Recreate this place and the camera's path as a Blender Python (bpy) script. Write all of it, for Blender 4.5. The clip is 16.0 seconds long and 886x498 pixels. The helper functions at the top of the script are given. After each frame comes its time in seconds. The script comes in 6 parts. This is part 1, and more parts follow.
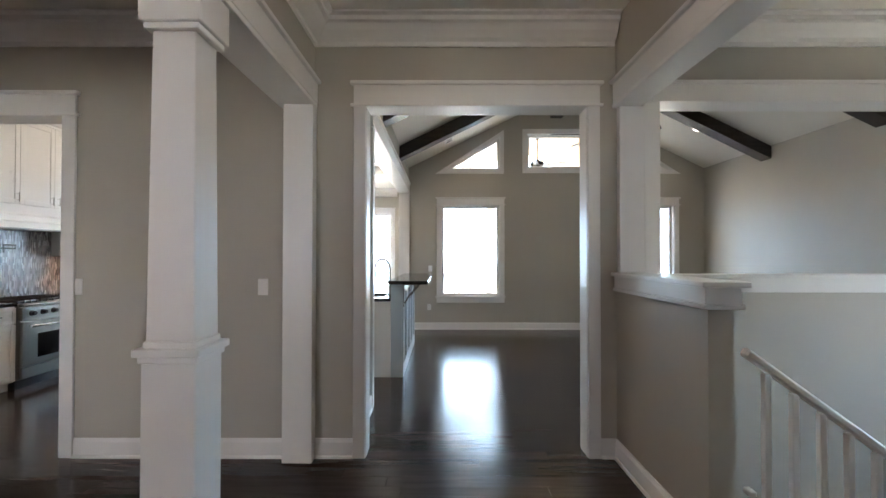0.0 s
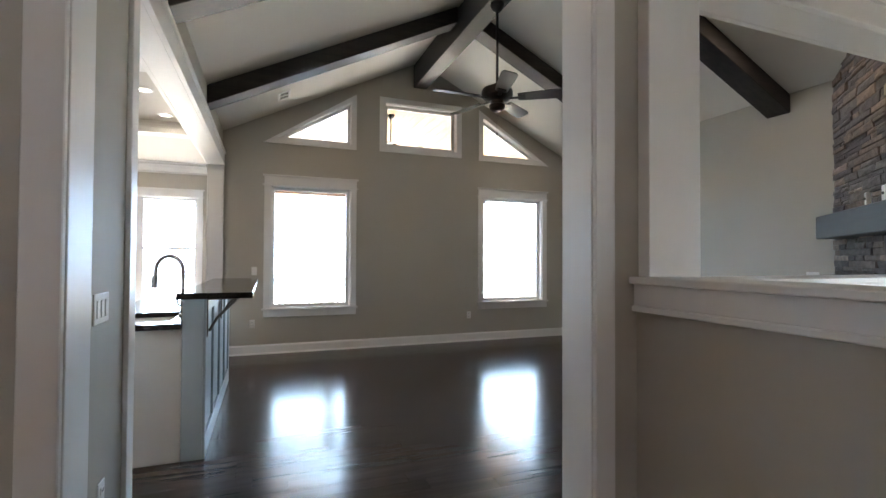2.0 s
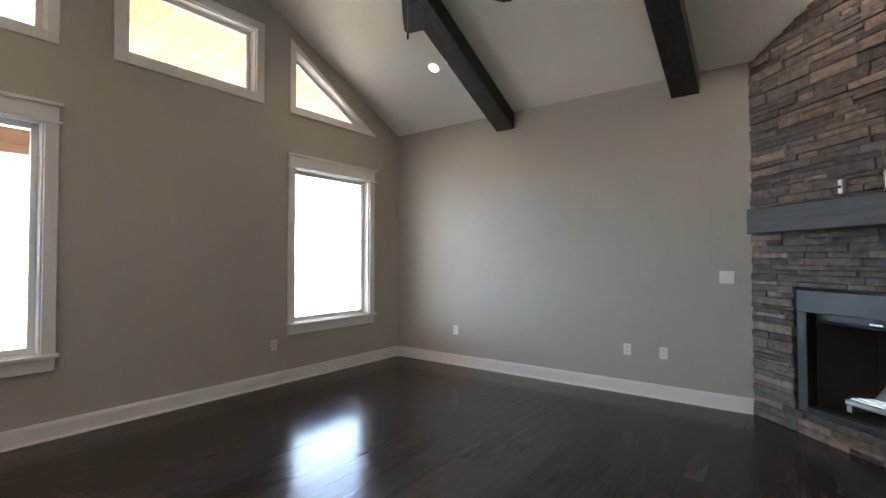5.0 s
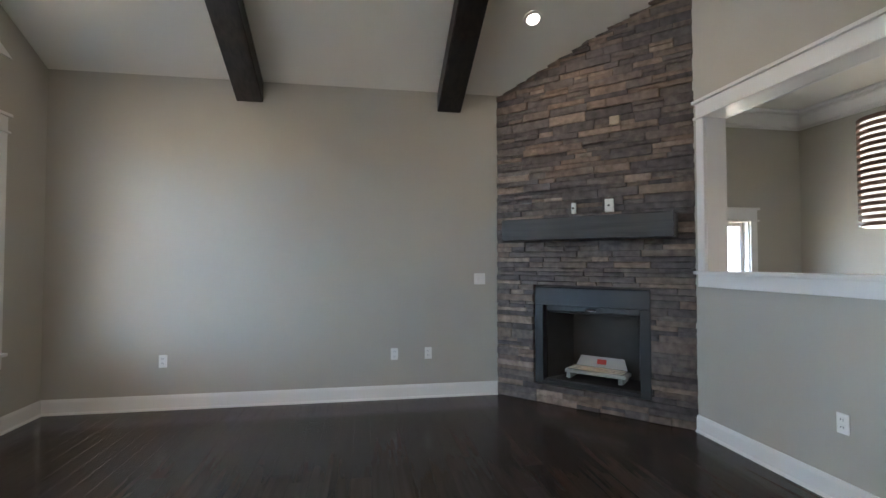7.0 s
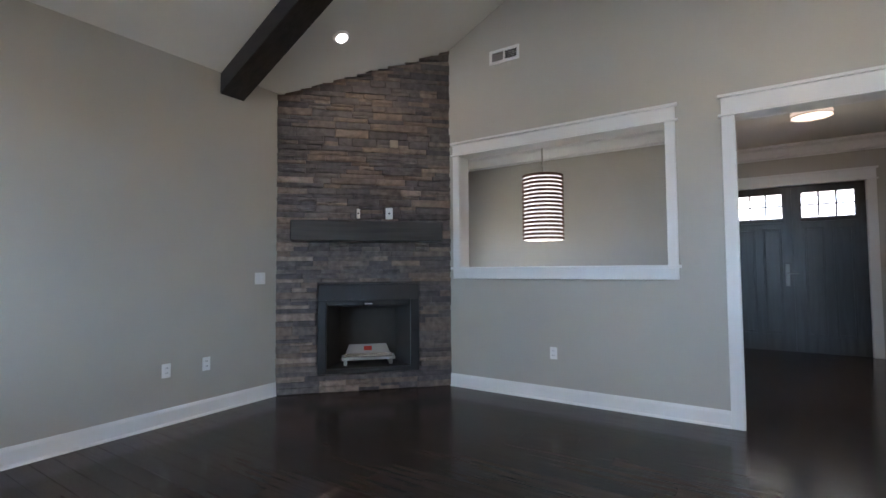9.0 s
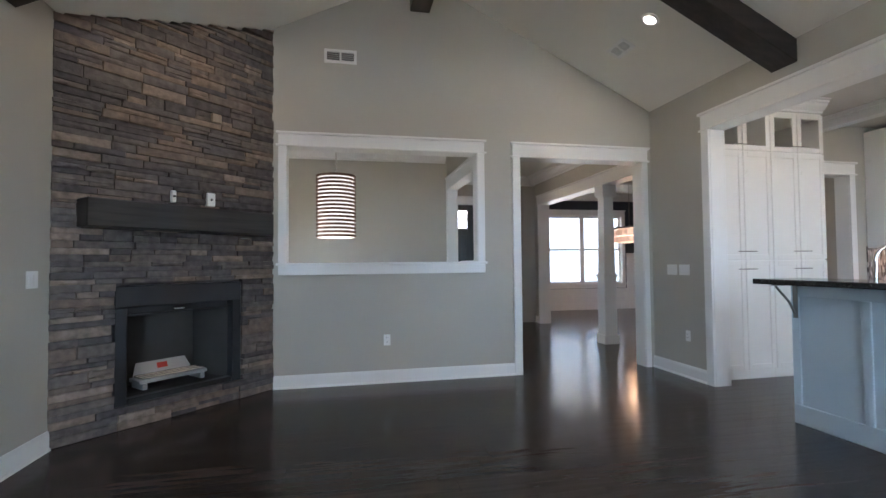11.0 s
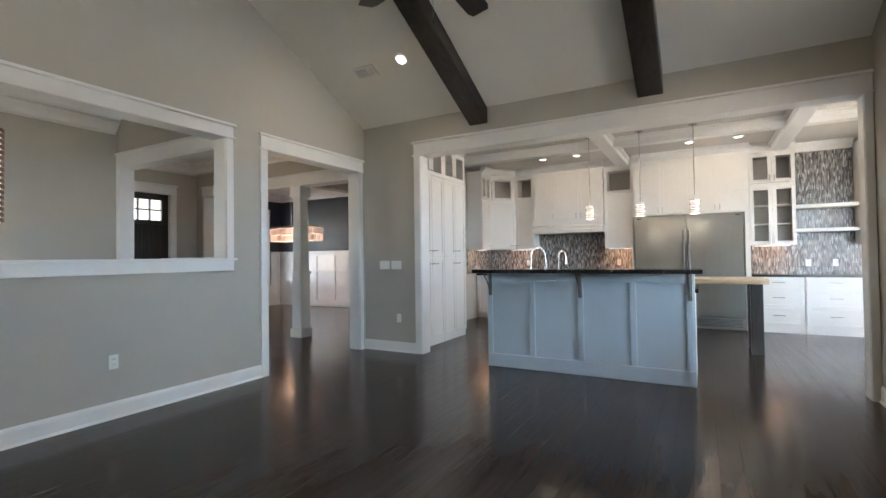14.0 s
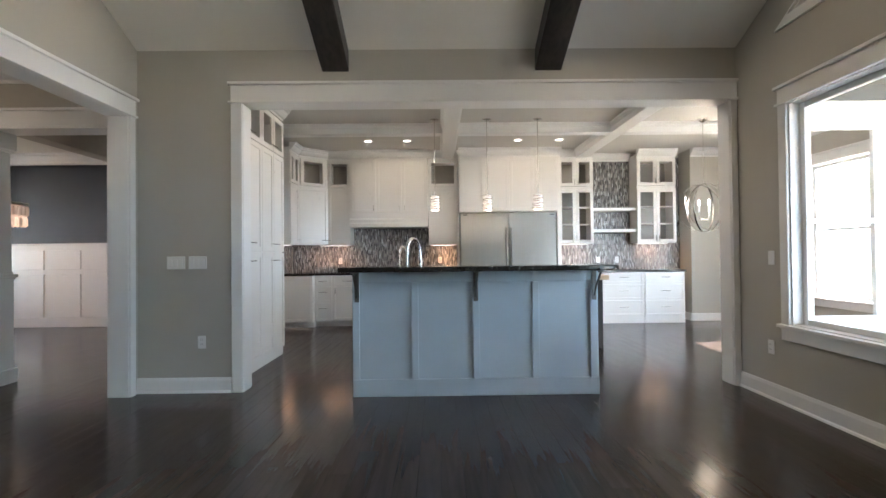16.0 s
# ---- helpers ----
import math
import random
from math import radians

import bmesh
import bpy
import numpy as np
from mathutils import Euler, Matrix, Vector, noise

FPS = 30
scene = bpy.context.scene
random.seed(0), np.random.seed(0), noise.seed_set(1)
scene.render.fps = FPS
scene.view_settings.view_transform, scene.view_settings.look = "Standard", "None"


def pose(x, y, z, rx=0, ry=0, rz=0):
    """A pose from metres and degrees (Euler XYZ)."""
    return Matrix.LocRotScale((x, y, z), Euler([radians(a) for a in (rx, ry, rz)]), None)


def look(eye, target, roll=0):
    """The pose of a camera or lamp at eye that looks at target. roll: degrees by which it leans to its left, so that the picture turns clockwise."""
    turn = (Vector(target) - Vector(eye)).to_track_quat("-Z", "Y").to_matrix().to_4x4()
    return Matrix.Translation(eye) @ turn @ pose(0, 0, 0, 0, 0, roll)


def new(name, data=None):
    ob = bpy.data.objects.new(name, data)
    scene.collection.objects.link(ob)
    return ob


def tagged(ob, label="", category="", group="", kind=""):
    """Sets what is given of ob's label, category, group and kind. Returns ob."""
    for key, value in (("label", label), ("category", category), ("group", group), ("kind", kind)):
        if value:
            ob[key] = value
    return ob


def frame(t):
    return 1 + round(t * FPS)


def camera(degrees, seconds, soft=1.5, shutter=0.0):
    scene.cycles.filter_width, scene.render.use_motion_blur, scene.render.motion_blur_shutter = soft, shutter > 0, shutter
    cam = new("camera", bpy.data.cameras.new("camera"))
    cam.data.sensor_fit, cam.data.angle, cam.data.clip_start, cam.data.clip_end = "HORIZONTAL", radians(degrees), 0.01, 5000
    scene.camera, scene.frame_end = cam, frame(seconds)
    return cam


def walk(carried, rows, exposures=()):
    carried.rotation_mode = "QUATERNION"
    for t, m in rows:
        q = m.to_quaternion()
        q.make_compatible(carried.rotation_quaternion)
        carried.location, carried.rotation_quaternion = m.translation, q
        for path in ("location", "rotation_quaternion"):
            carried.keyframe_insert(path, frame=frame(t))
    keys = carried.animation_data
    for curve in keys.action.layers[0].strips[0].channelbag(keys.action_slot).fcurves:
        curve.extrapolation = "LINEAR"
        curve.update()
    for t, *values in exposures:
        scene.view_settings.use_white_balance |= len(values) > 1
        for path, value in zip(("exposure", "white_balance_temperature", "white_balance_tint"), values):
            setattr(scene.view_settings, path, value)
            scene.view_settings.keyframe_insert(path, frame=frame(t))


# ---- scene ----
cam = camera(87.2, 16.0)
PATH = [
    (0, (-0.042, 0.078, 1.425), (-0.045, 2.078, 1.452), 0.05),
    (0.5, (-0.045, 0.55, 1.410), (0.062, 2.547, 1.442), 0.15),
    (1, (-0.052, 1.045, 1.398), (0.264, 3.023, 1.423), 0.0),
    (1.5, (-0.068, 1.537, 1.380), (0.443, 3.47, 1.413), 0.1),
    (2, (-0.132, 1.982, 1.373), (0.575, 3.853, 1.41), 0.3),
    (2.5, (-0.226, 2.412, 1.373), (0.662, 4.204, 1.408), 0.2),
    (3, (-0.268, 2.871, 1.374), (0.771, 4.579, 1.406), 0.1),
    (3.2, (-0.27, 3.060, 1.373), (0.832, 4.728, 1.406), 0.0),
    (5.3, (0.13, 4.775, 1.350), (1.824, 5.839, 1.395), 0.0),
    (5.5, (0.168, 4.925, 1.357), (1.925, 5.880, 1.400), 0.0),
    (6, (0.228, 5.292, 1.402), (2.126, 5.922, 1.437), 0.1),
    (6.5, (0.266, 5.708, 1.398), (2.259, 5.863, 1.440), -0.1),
    (7, (0.278, 6.186, 1.360), (2.250, 5.859, 1.417), 0.0),
    (7.5, (0.291, 6.628, 1.327), (2.147, 5.886, 1.394), 0.0),
    (8, (0.402, 7.089, 1.300), (2.059, 5.973, 1.380), 0.0),
    (8.5, (0.627, 7.530, 1.292), (2.023, 6.100, 1.369), -0.2),
    (9, (0.925, 7.892, 1.263), (2.019, 6.22, 1.352), -0.4),
    (9.2, (1.076, 7.998, 1.261), (2.044, 6.250, 1.343), -0.4),
    (11.3, (3.222, 8.643, 1.274), (2.619, 6.737, 1.334), -0.6),
    (11.5, (3.412, 8.669, 1.274), (2.683, 6.808, 1.33), -0.6),
    (12, (3.84, 8.678, 1.269), (2.817, 6.961, 1.322), -0.6),
    (12.5, (4.187, 8.644, 1.274), (2.932, 7.087, 1.325), -0.8),
    (13, (4.425, 8.437, 1.274), (2.954, 7.083, 1.321), -0.7),
    (13.5, (4.526, 8.137, 1.267), (2.892, 6.984, 1.307), -0.7),
    (14, (4.509, 7.738, 1.264), (2.763, 6.762, 1.302), -0.8),
    (14.5, (4.43, 7.339, 1.25), (2.58, 6.579, 1.283), -0.7),
    (15, (4.209, 6.928, 1.233), (2.277, 6.411, 1.264), -0.7),
    (15.5, (3.902, 6.569, 1.225), (1.918, 6.324, 1.254), -0.6),
    (16, (3.527, 6.269, 1.223), (1.528, 6.289, 1.248), -0.6),
]
EXPOSURES = [(0, 4.27, 6350, 13), (2, 4.15, 6450, 14), (3, 4.15, 6500, 14), (6, 4.26, 6800, 16), (7, 4.2, 6450, 14), (9, 4.02, 6100, 16), (9.2, 4.02, 6100, 16), (11.3, 4.0, 6400, 15), (12, 4.08, 6550, 15), (14, 4.12, 6550, 13), (16, 4.1, 6550, 13)]
walk(cam, [(t, look(eye, target, roll)) for t, eye, target, roll in PATH], EXPOSURES)

# ---- world, sun, exposure ----
world = bpy.data.worlds.new("sky")
scene.world = world
world.use_nodes = True
wn = world.node_tree
sky = wn.nodes.new("ShaderNodeTexSky")
sky.sky_type = 'NISHITA'
sky.sun_disc = False
sky.sun_elevation = radians(48)
sky.sun_rotation = radians(348)
wn.links.new(sky.outputs[0], wn.nodes["Background"].inputs[0])
wn.nodes["Background"].inputs[1].default_value = 0.14
sun_lamp = new("sun", bpy.data.lights.new("sun", 'SUN'))
sun_lamp.data.energy = 3.3
sun_lamp.data.angle = radians(0.6)
sun_lamp.data.color = (1.0, 0.95, 0.87)
sun_lamp.matrix_world = look((-3, 14, 16), (0, 0, 0))

LAMPS = 0.15


def can_light(name, m, power, size=0.13, colour=(1.0, 0.82, 0.61), shape='DISK', size_y=None):
    lamp = new(name, bpy.data.lights.new(name, 'AREA'))
    lamp.data.energy, lamp.data.size, lamp.data.color, lamp.data.shape = power * LAMPS, size, colour, shape
    if size_y:
        lamp.data.size_y = size_y
    lamp.matrix_world = m
    return lamp


def bulb(name, place, power, radius=0.05, colour=(1.0, 0.82, 0.62)):
    lamp = new(name, bpy.data.lights.new(name, 'POINT'))
    lamp.data.energy, lamp.data.shadow_soft_size, lamp.data.color = power * LAMPS, radius, colour
    lamp.location = place
    return lamp



# ---- materials ----


def nodes_of(name):
    m = bpy.data.materials.new(name)
    m.use_nodes = True
    return m, m.node_tree.nodes, m.node_tree.links, m.node_tree.nodes["Principled BSDF"]


def ramp(n, stops):
    r = n.new("ShaderNodeValToRGB")
    while len(r.color_ramp.elements) < len(stops):
        r.color_ramp.elements.new(0.5)
    for e, (p, c) in zip(r.color_ramp.elements, stops):
        e.position, e.color = p, (*c, 1)
    return r


def tint(c, k):
    return tuple(min(1.0, v * k) for v in c)


def plain(name, colour, rough=0.5, metal=0.0, vary=0.06, scale=3.0, grain=120.0, bump=0.05, coat=0.0, stretch=(1, 1, 1), per_object=0.0):
    """Paint, metal or stone with broad tone drift and fine relief."""
    m, n, l, b = nodes_of(name)
    tc = n.new("ShaderNodeTexCoord")
    mp = n.new("ShaderNodeMapping")
    mp.inputs["Scale"].default_value = stretch
    l.new(tc.outputs["Object"], mp.inputs[0])
    broad = n.new("ShaderNodeTexNoise")
    broad.inputs["Scale"].default_value, broad.inputs["Detail"].default_value = scale, 4
    l.new(mp.outputs[0], broad.inputs["Vector"])
    r = ramp(n, [(0.25, tint(colour, 1 - vary)), (0.75, tint(colour, 1 + vary))])
    l.new(broad.outputs[0], r.inputs[0])
    out = r.outputs[0]
    if per_object:
        info = n.new("ShaderNodeObjectInfo")
        hs = n.new("ShaderNodeHueSaturation")
        mr = n.new("ShaderNodeMapRange")
        mr.inputs[3].default_value, mr.inputs[4].default_value = 1 - per_object, 1 + per_object
        l.new(info.outputs["Random"], mr.inputs[0])
        l.new(mr.outputs[0], hs.inputs["Value"])
        l.new(out, hs.inputs["Color"])
        out = hs.outputs[0]
    l.new(out, b.inputs["Base Color"])
    fine = n.new("ShaderNodeTexNoise")
    fine.inputs["Scale"].default_value, fine.inputs["Detail"].default_value = grain, 3
    l.new(mp.outputs[0], fine.inputs["Vector"])
    mr2 = n.new("ShaderNodeMapRange")
    mr2.inputs[3].default_value, mr2.inputs[4].default_value = max(0.02, rough - 0.07), min(1, rough + 0.07)
    l.new(broad.outputs[0], mr2.inputs[0])
    l.new(mr2.outputs[0], b.inputs["Roughness"])
    bp = n.new("ShaderNodeBump")
    bp.inputs["Strength"].default_value, bp.inputs["Distance"].default_value = bump, 0.004
    l.new(fine.outputs[0], bp.inputs["Height"])
    l.new(bp.outputs[0], b.inputs["Normal"])
    b.inputs["Metallic"].default_value = metal
    b.inputs["Coat Weight"].default_value = coat
    return m


def glow(name, colour, power, base=(0.8, 0.8, 0.8)):
    m, n, l, b = nodes_of(name)
    b.inputs["Base Color"].default_value = (*base, 1)
    b.inputs["Emission Color"].default_value = (*colour, 1)
    b.inputs["Emission Strength"].default_value = power
    return m


def wood(name, dark, light, rough=0.35, along=0, scale=1.0, per_object=0.15, bump=0.25, coat=0.0):
    """Stretched grain along one axis; each piece has its own tone and offset."""
    m, n, l, b = nodes_of(name)
    tc = n.new("ShaderNodeTexCoord")
    mp = n.new("ShaderNodeMapping")
    st = [22.0 * scale] * 3
    st[along] = 1.6 * scale
    mp.inputs["Scale"].default_value = st
    info = n.new("ShaderNodeObjectInfo")
    add = n.new("ShaderNodeVectorMath")
    sc = n.new("ShaderNodeVectorMath")
    sc.operation = 'SCALE'
    sc.inputs["Scale"].default_value = 37.0
    cx = n.new("ShaderNodeCombineXYZ")
    for i in range(3):
        l.new(info.outputs["Random"], cx.inputs[i])
    l.new(cx.outputs[0], sc.inputs[0])
    l.new(tc.outputs["Object"], add.inputs[0])
    l.new(sc.outputs[0], add.inputs[1])
    l.new(add.outputs[0], mp.inputs[0])
    grain = n.new("ShaderNodeTexNoise")
    grain.inputs["Scale"].default_value, grain.inputs["Detail"].default_value, grain.inputs["Distortion"].default_value = 1.0, 6, 0.6
    l.new(mp.outputs[0], grain.inputs["Vector"])
    r = ramp(n, [(0.3, dark), (0.7, light)])
    l.new(grain.outputs[0], r.inputs[0])
    hs = n.new("ShaderNodeHueSaturation")
    mr = n.new("ShaderNodeMapRange")
    mr.inputs[3].default_value, mr.inputs[4].default_value = 1 - per_object, 1 + per_object
    geo = n.new("ShaderNodeNewGeometry")
    mixr = n.new("ShaderNodeMath")
    mixr.operation = 'ADD'
    frac = n.new("ShaderNodeMath")
    frac.operation = 'FRACT'
    l.new(info.outputs["Random"], mixr.inputs[0])
    l.new(geo.outputs["Random Per Island"], mixr.inputs[1])
    l.new(mixr.outputs[0], frac.inputs[0])
    l.new(frac.outputs[0], mr.inputs[0])
    l.new(mr.outputs[0], hs.inputs["Value"])
    l.new(r.outputs[0], hs.inputs["Color"])
    l.new(hs.outputs[0], b.inputs["Base Color"])
    mr2 = n.new("ShaderNodeMapRange")
    mr2.inputs[3].default_value, mr2.inputs[4].default_value = rough - 0.06, rough + 0.1
    l.new(grain.outputs[0], mr2.inputs[0])
    l.new(mr2.outputs[0], b.inputs["Roughness"])
    bp = n.new("ShaderNodeBump")
    bp.inputs["Strength"].default_value, bp.inputs["Distance"].default_value = bump, 0.002
    l.new(grain.outputs[0], bp.inputs["Height"])
    l.new(bp.outputs[0], b.inputs["Normal"])
    b.inputs["Coat Weight"].default_value = coat
    return m


def mosaic(name):
    """Upright glass and stone mosaic strips in mixed greys."""
    m, n, l, b = nodes_of(name)
    tc = n.new("ShaderNodeTexCoord")
    mp = n.new("ShaderNodeMapping")
    mp.inputs["Rotation"].default_value = (0, 0, 0)
    sep = n.new("ShaderNodeSeparateXYZ")
    l.new(tc.outputs["Object"], sep.inputs[0])
    su = n.new("ShaderNodeMath")
    su.operation = 'ADD'
    l.new(sep.outputs[0], su.inputs[0])
    l.new(sep.outputs[1], su.inputs[1])
    cx = n.new("ShaderNodeCombineXYZ")
    l.new(sep.outputs[2], cx.inputs[0])
    l.new(su.outputs[0], cx.inputs[1])
    br = n.new("ShaderNodeTexBrick")
    br.inputs["Scale"].default_value = 1.0
    br.inputs["Brick Width"].default_value, br.inputs["Row Height"].default_value, br.inputs["Mortar Size"].default_value = 0.07, 0.015, 0.0014
    br.inputs["Color1"].default_value, br.inputs["Color2"].default_value, br.inputs["Mortar"].default_value = (0, 0, 0, 1), (1, 1, 1, 1), (0.5, 0.5, 0.5, 1)
    br.offset, br.offset_frequency = 0.37, 2
    l.new(cx.outputs[0], br.inputs["Vector"])
    r = ramp(n, [(0.0, (0.03, 0.03, 0.032)), (0.3, (0.13, 0.122, 0.117)), (0.55, (0.23, 0.226, 0.23)), (0.8, (0.33, 0.30, 0.275)), (1.0, (0.58, 0.60, 0.60))])
    l.new(br.outputs[0], r.inputs[0])
    l.new(r.outputs[0], b.inputs["Base Color"])
    b.inputs["Roughness"].default_value = 0.22
    bp = n.new("ShaderNodeBump")
    bp.inputs["Strength"].default_value, bp.inputs["Distance"].default_value = 0.6, 0.003
    bp.invert = True
    l.new(br.outputs["Fac"], bp.inputs["Height"])
    l.new(bp.outputs[0], b.inputs["Normal"])
    return m


def clear_glass(name, alpha_tint=(1, 1, 1)):
    m, n, l, b = nodes_of(name)
    b.inputs["Base Color"].default_value = (*alpha_tint, 1)
    b.inputs["Roughness"].default_value = 0.0
    b.inputs["Transmission Weight"].default_value = 1.0
    b.inputs["IOR"].default_value = 1.05
    return m


def scraped(m):
    """Hand-scraped undulation across the planks, under the grain."""
    n, l = m.node_tree.nodes, m.node_tree.links
    b = n["Principled BSDF"]
    fine = b.inputs["Normal"].links[0].from_node
    tc = n.new("ShaderNodeTexCoord")
    mp = n.new("ShaderNodeMapping")
    mp.inputs["Scale"].default_value = (2.2, 17.0, 1.0)
    l.new(tc.outputs["Object"], mp.inputs[0])
    wave = n.new("ShaderNodeTexNoise")
    wave.inputs["Scale"].default_value, wave.inputs["Detail"].default_value = 1.0, 2
    l.new(mp.outputs[0], wave.inputs["Vector"])
    bp = n.new("ShaderNodeBump")
    bp.inputs["Strength"].default_value, bp.inputs["Distance"].default_value = 0.22, 0.004
    l.new(wave.outputs[0], bp.inputs["Height"])
    l.new(bp.outputs[0], fine.inputs["Normal"])


M_WALL = plain("greige_wall_paint", (0.458, 0.438, 0.385), 0.62, vary=0.03, scale=1.3, grain=260, bump=0.06)
M_CEIL = plain("pale_ceiling_paint", (0.80, 0.78, 0.72), 0.7, vary=0.03, scale=1.1, grain=240, bump=0.06)
M_NAVY = plain("navy_wall_paint", (0.022, 0.028, 0.042), 0.5, vary=0.1, bump=0.05)
M_TRIM = plain("white_trim_paint", (0.78, 0.775, 0.76), 0.33, vary=0.025, scale=2.0, grain=90, bump=0.03)
M_CAB = plain("white_cabinet_paint", (0.76, 0.745, 0.715), 0.3, vary=0.02, scale=2.0, grain=90, bump=0.02)
M_ISLAND = plain("pale_blue_grey_island_paint", (0.48, 0.555, 0.605), 0.35, vary=0.03, bump=0.03)
M_FLOOR = wood("dark_stained_oak", (0.036, 0.0275, 0.0245), (0.056, 0.0425, 0.0365), 0.16, along=0, per_object=0.16, bump=0.035)
scraped(M_FLOOR)
M_FLOOR.node_tree.nodes["Principled BSDF"].inputs["Specular IOR Level"].default_value = 0.22
M_JOINT = plain("dark_floor_joint", (0.013, 0.0095, 0.0082), 0.6)
M_BEAM = wood("dark_espresso_beam", (0.02, 0.016, 0.0145), (0.046, 0.036, 0.031), 0.42, along=0, per_object=0.1)
M_MANTEL = wood("charcoal_mantel_wood", (0.02, 0.018, 0.017), (0.05, 0.045, 0.041), 0.5, along=0, per_object=0.05)
M_PINE = wood("yellow_pine_boards", (0.42, 0.24, 0.085), (0.64, 0.42, 0.185), 0.4, along=1, scale=0.7, per_object=0.12)
M_BLOCK = wood("pale_butcher_block", (0.42, 0.30, 0.19), (0.62, 0.48, 0.33), 0.35, along=1)
M_LEG = wood("dark_table_leg_wood", (0.03, 0.026, 0.024), (0.08, 0.07, 0.064), 0.4, along=2)
M_DOOR = wood("black_stained_front_door", (0.016, 0.016, 0.017), (0.034, 0.034, 0.036), 0.35, along=2, per_object=0.05)
M_COUNTER = plain("polished_black_granite", (0.018, 0.017, 0.017), 0.12, vary=0.5, scale=60, grain=400, bump=0.01)
M_STEEL = plain("brushed_stainless_steel", (0.33, 0.33, 0.308), 0.32, metal=1.0, vary=0.04, scale=3, grain=30, bump=0.02, stretch=(40, 40, 1))
M_CHROME = plain("brushed_nickel", (0.66, 0.64, 0.61), 0.24, metal=1.0, vary=0.03)
M_BLACK = plain("black_enamelled_metal", (0.021, 0.021, 0.023), 0.4, vary=0.15)
M_FIREBOX = plain("sooty_firebox_panel", (0.052, 0.048, 0.044), 0.8, vary=0.2, scale=5, bump=0.3)
M_DARKGLASS = plain("dark_oven_glass", (0.008, 0.008, 0.009), 0.06, vary=0.1)
M_PLATE = plain("white_plastic_plate", (0.80, 0.80, 0.78), 0.35, vary=0.02)
M_SLOT = plain("dark_slot", (0.05, 0.05, 0.05), 0.5)
M_GREYPANEL = plain("warm_grey_coffer_panel", (0.58, 0.56, 0.52), 0.6, vary=0.03)
M_MOSAIC = mosaic("mosaic_strip_tile")
M_GLASS = clear_glass("window_glass")
M_CABGLASS = plain("cabinet_interior_grey", (0.34, 0.325, 0.30), 0.3, vary=0.1)
M_FAN = plain("oiled_bronze", (0.022, 0.018, 0.016), 0.35, metal=0.6, vary=0.2)
M_BLADE = wood("dark_fan_blade_wood", (0.014, 0.010, 0.009), (0.035, 0.026, 0.022), 0.32, along=0)
M_LENS = glow("warm_lamp_lens", (1.0, 0.93, 0.82), 0.45)
M_SHADE = glow("lit_crystal_shade", (1.0, 0.72, 0.52), 0.045)
M_CRYSTAL = glow("lit_cut_crystal", (1.0, 0.58, 0.40), 0.05)
cn = M_CRYSTAL.node_tree
ci, cr = cn.nodes.new("ShaderNodeObjectInfo"), cn.nodes.new("ShaderNodeMapRange")
cr.inputs[1].default_value, cr.inputs[3].default_value, cr.inputs[4].default_value = 0.25, 0.006, 0.062
cn.links.new(ci.outputs["Random"], cr.inputs[0])
cn.links.new(cr.outputs[0], cn.nodes["Principled BSDF"].inputs["Emission Strength"])
M_DRUM = glow("lit_white_drum", (1.0, 0.92, 0.84), 0.065)
M_BAND = plain("copper_brown_bands", (0.17, 0.088, 0.058), 0.5)
M_AGED = plain("aged_nickel", (0.20, 0.19, 0.18), 0.4, metal=1.0, vary=0.1)
M_MORTAR = plain("dark_stone_joint", (0.085, 0.075, 0.068), 0.9, vary=0.2, bump=0.5)
M_BLIND = plain("blue_grey_siding", (0.20, 0.225, 0.25), 0.6)
M_RED = plain("red_label", (0.45, 0.03, 0.02), 0.5)
M_LOGPAN = plain("pale_burner_tray", (0.38, 0.39, 0.40), 0.35, metal=0.5)


def stone_material(name):
    m = plain(name, (0.160, 0.140, 0.130), 0.85, vary=0.42, scale=16, grain=70, bump=0.9, per_object=0.0)
    n, l = m.node_tree.nodes, m.node_tree.links
    b = n["Principled BSDF"]
    src = b.inputs["Base Color"].links[0].from_socket
    info = n.new("ShaderNodeObjectInfo")
    tone = ramp(n, [(0.0, (0.52, 0.53, 0.56)), (0.30, (0.74, 0.73, 0.75)), (0.60, (0.95, 0.89, 0.86)), (0.80, (1.15, 0.95, 0.83)), (0.92, (1.45, 1.24, 1.08)), (1.0, (1.80, 1.62, 1.45))])
    geo = n.new("ShaderNodeNewGeometry")
    both = n.new("ShaderNodeMath")
    both.operation = 'ADD'
    frac = n.new("ShaderNodeMath")
    frac.operation = 'FRACT'
    l.new(info.outputs["Random"], both.inputs[0])
    l.new(geo.outputs["Random Per Island"], both.inputs[1])
    l.new(both.outputs[0], frac.inputs[0])
    l.new(frac.outputs[0], tone.inputs[0])
    mul = n.new("ShaderNodeMixRGB")
    mul.blend_type = 'MULTIPLY'
    mul.inputs[0].default_value = 1.0
    l.new(src, mul.inputs[1])
    l.new(tone.outputs[0], mul.inputs[2])
    l.new(mul.outputs[0], b.inputs["Base Color"])
    return m


M_STONE = stone_material("stacked_ledge_stone")

# ---- building tools ----


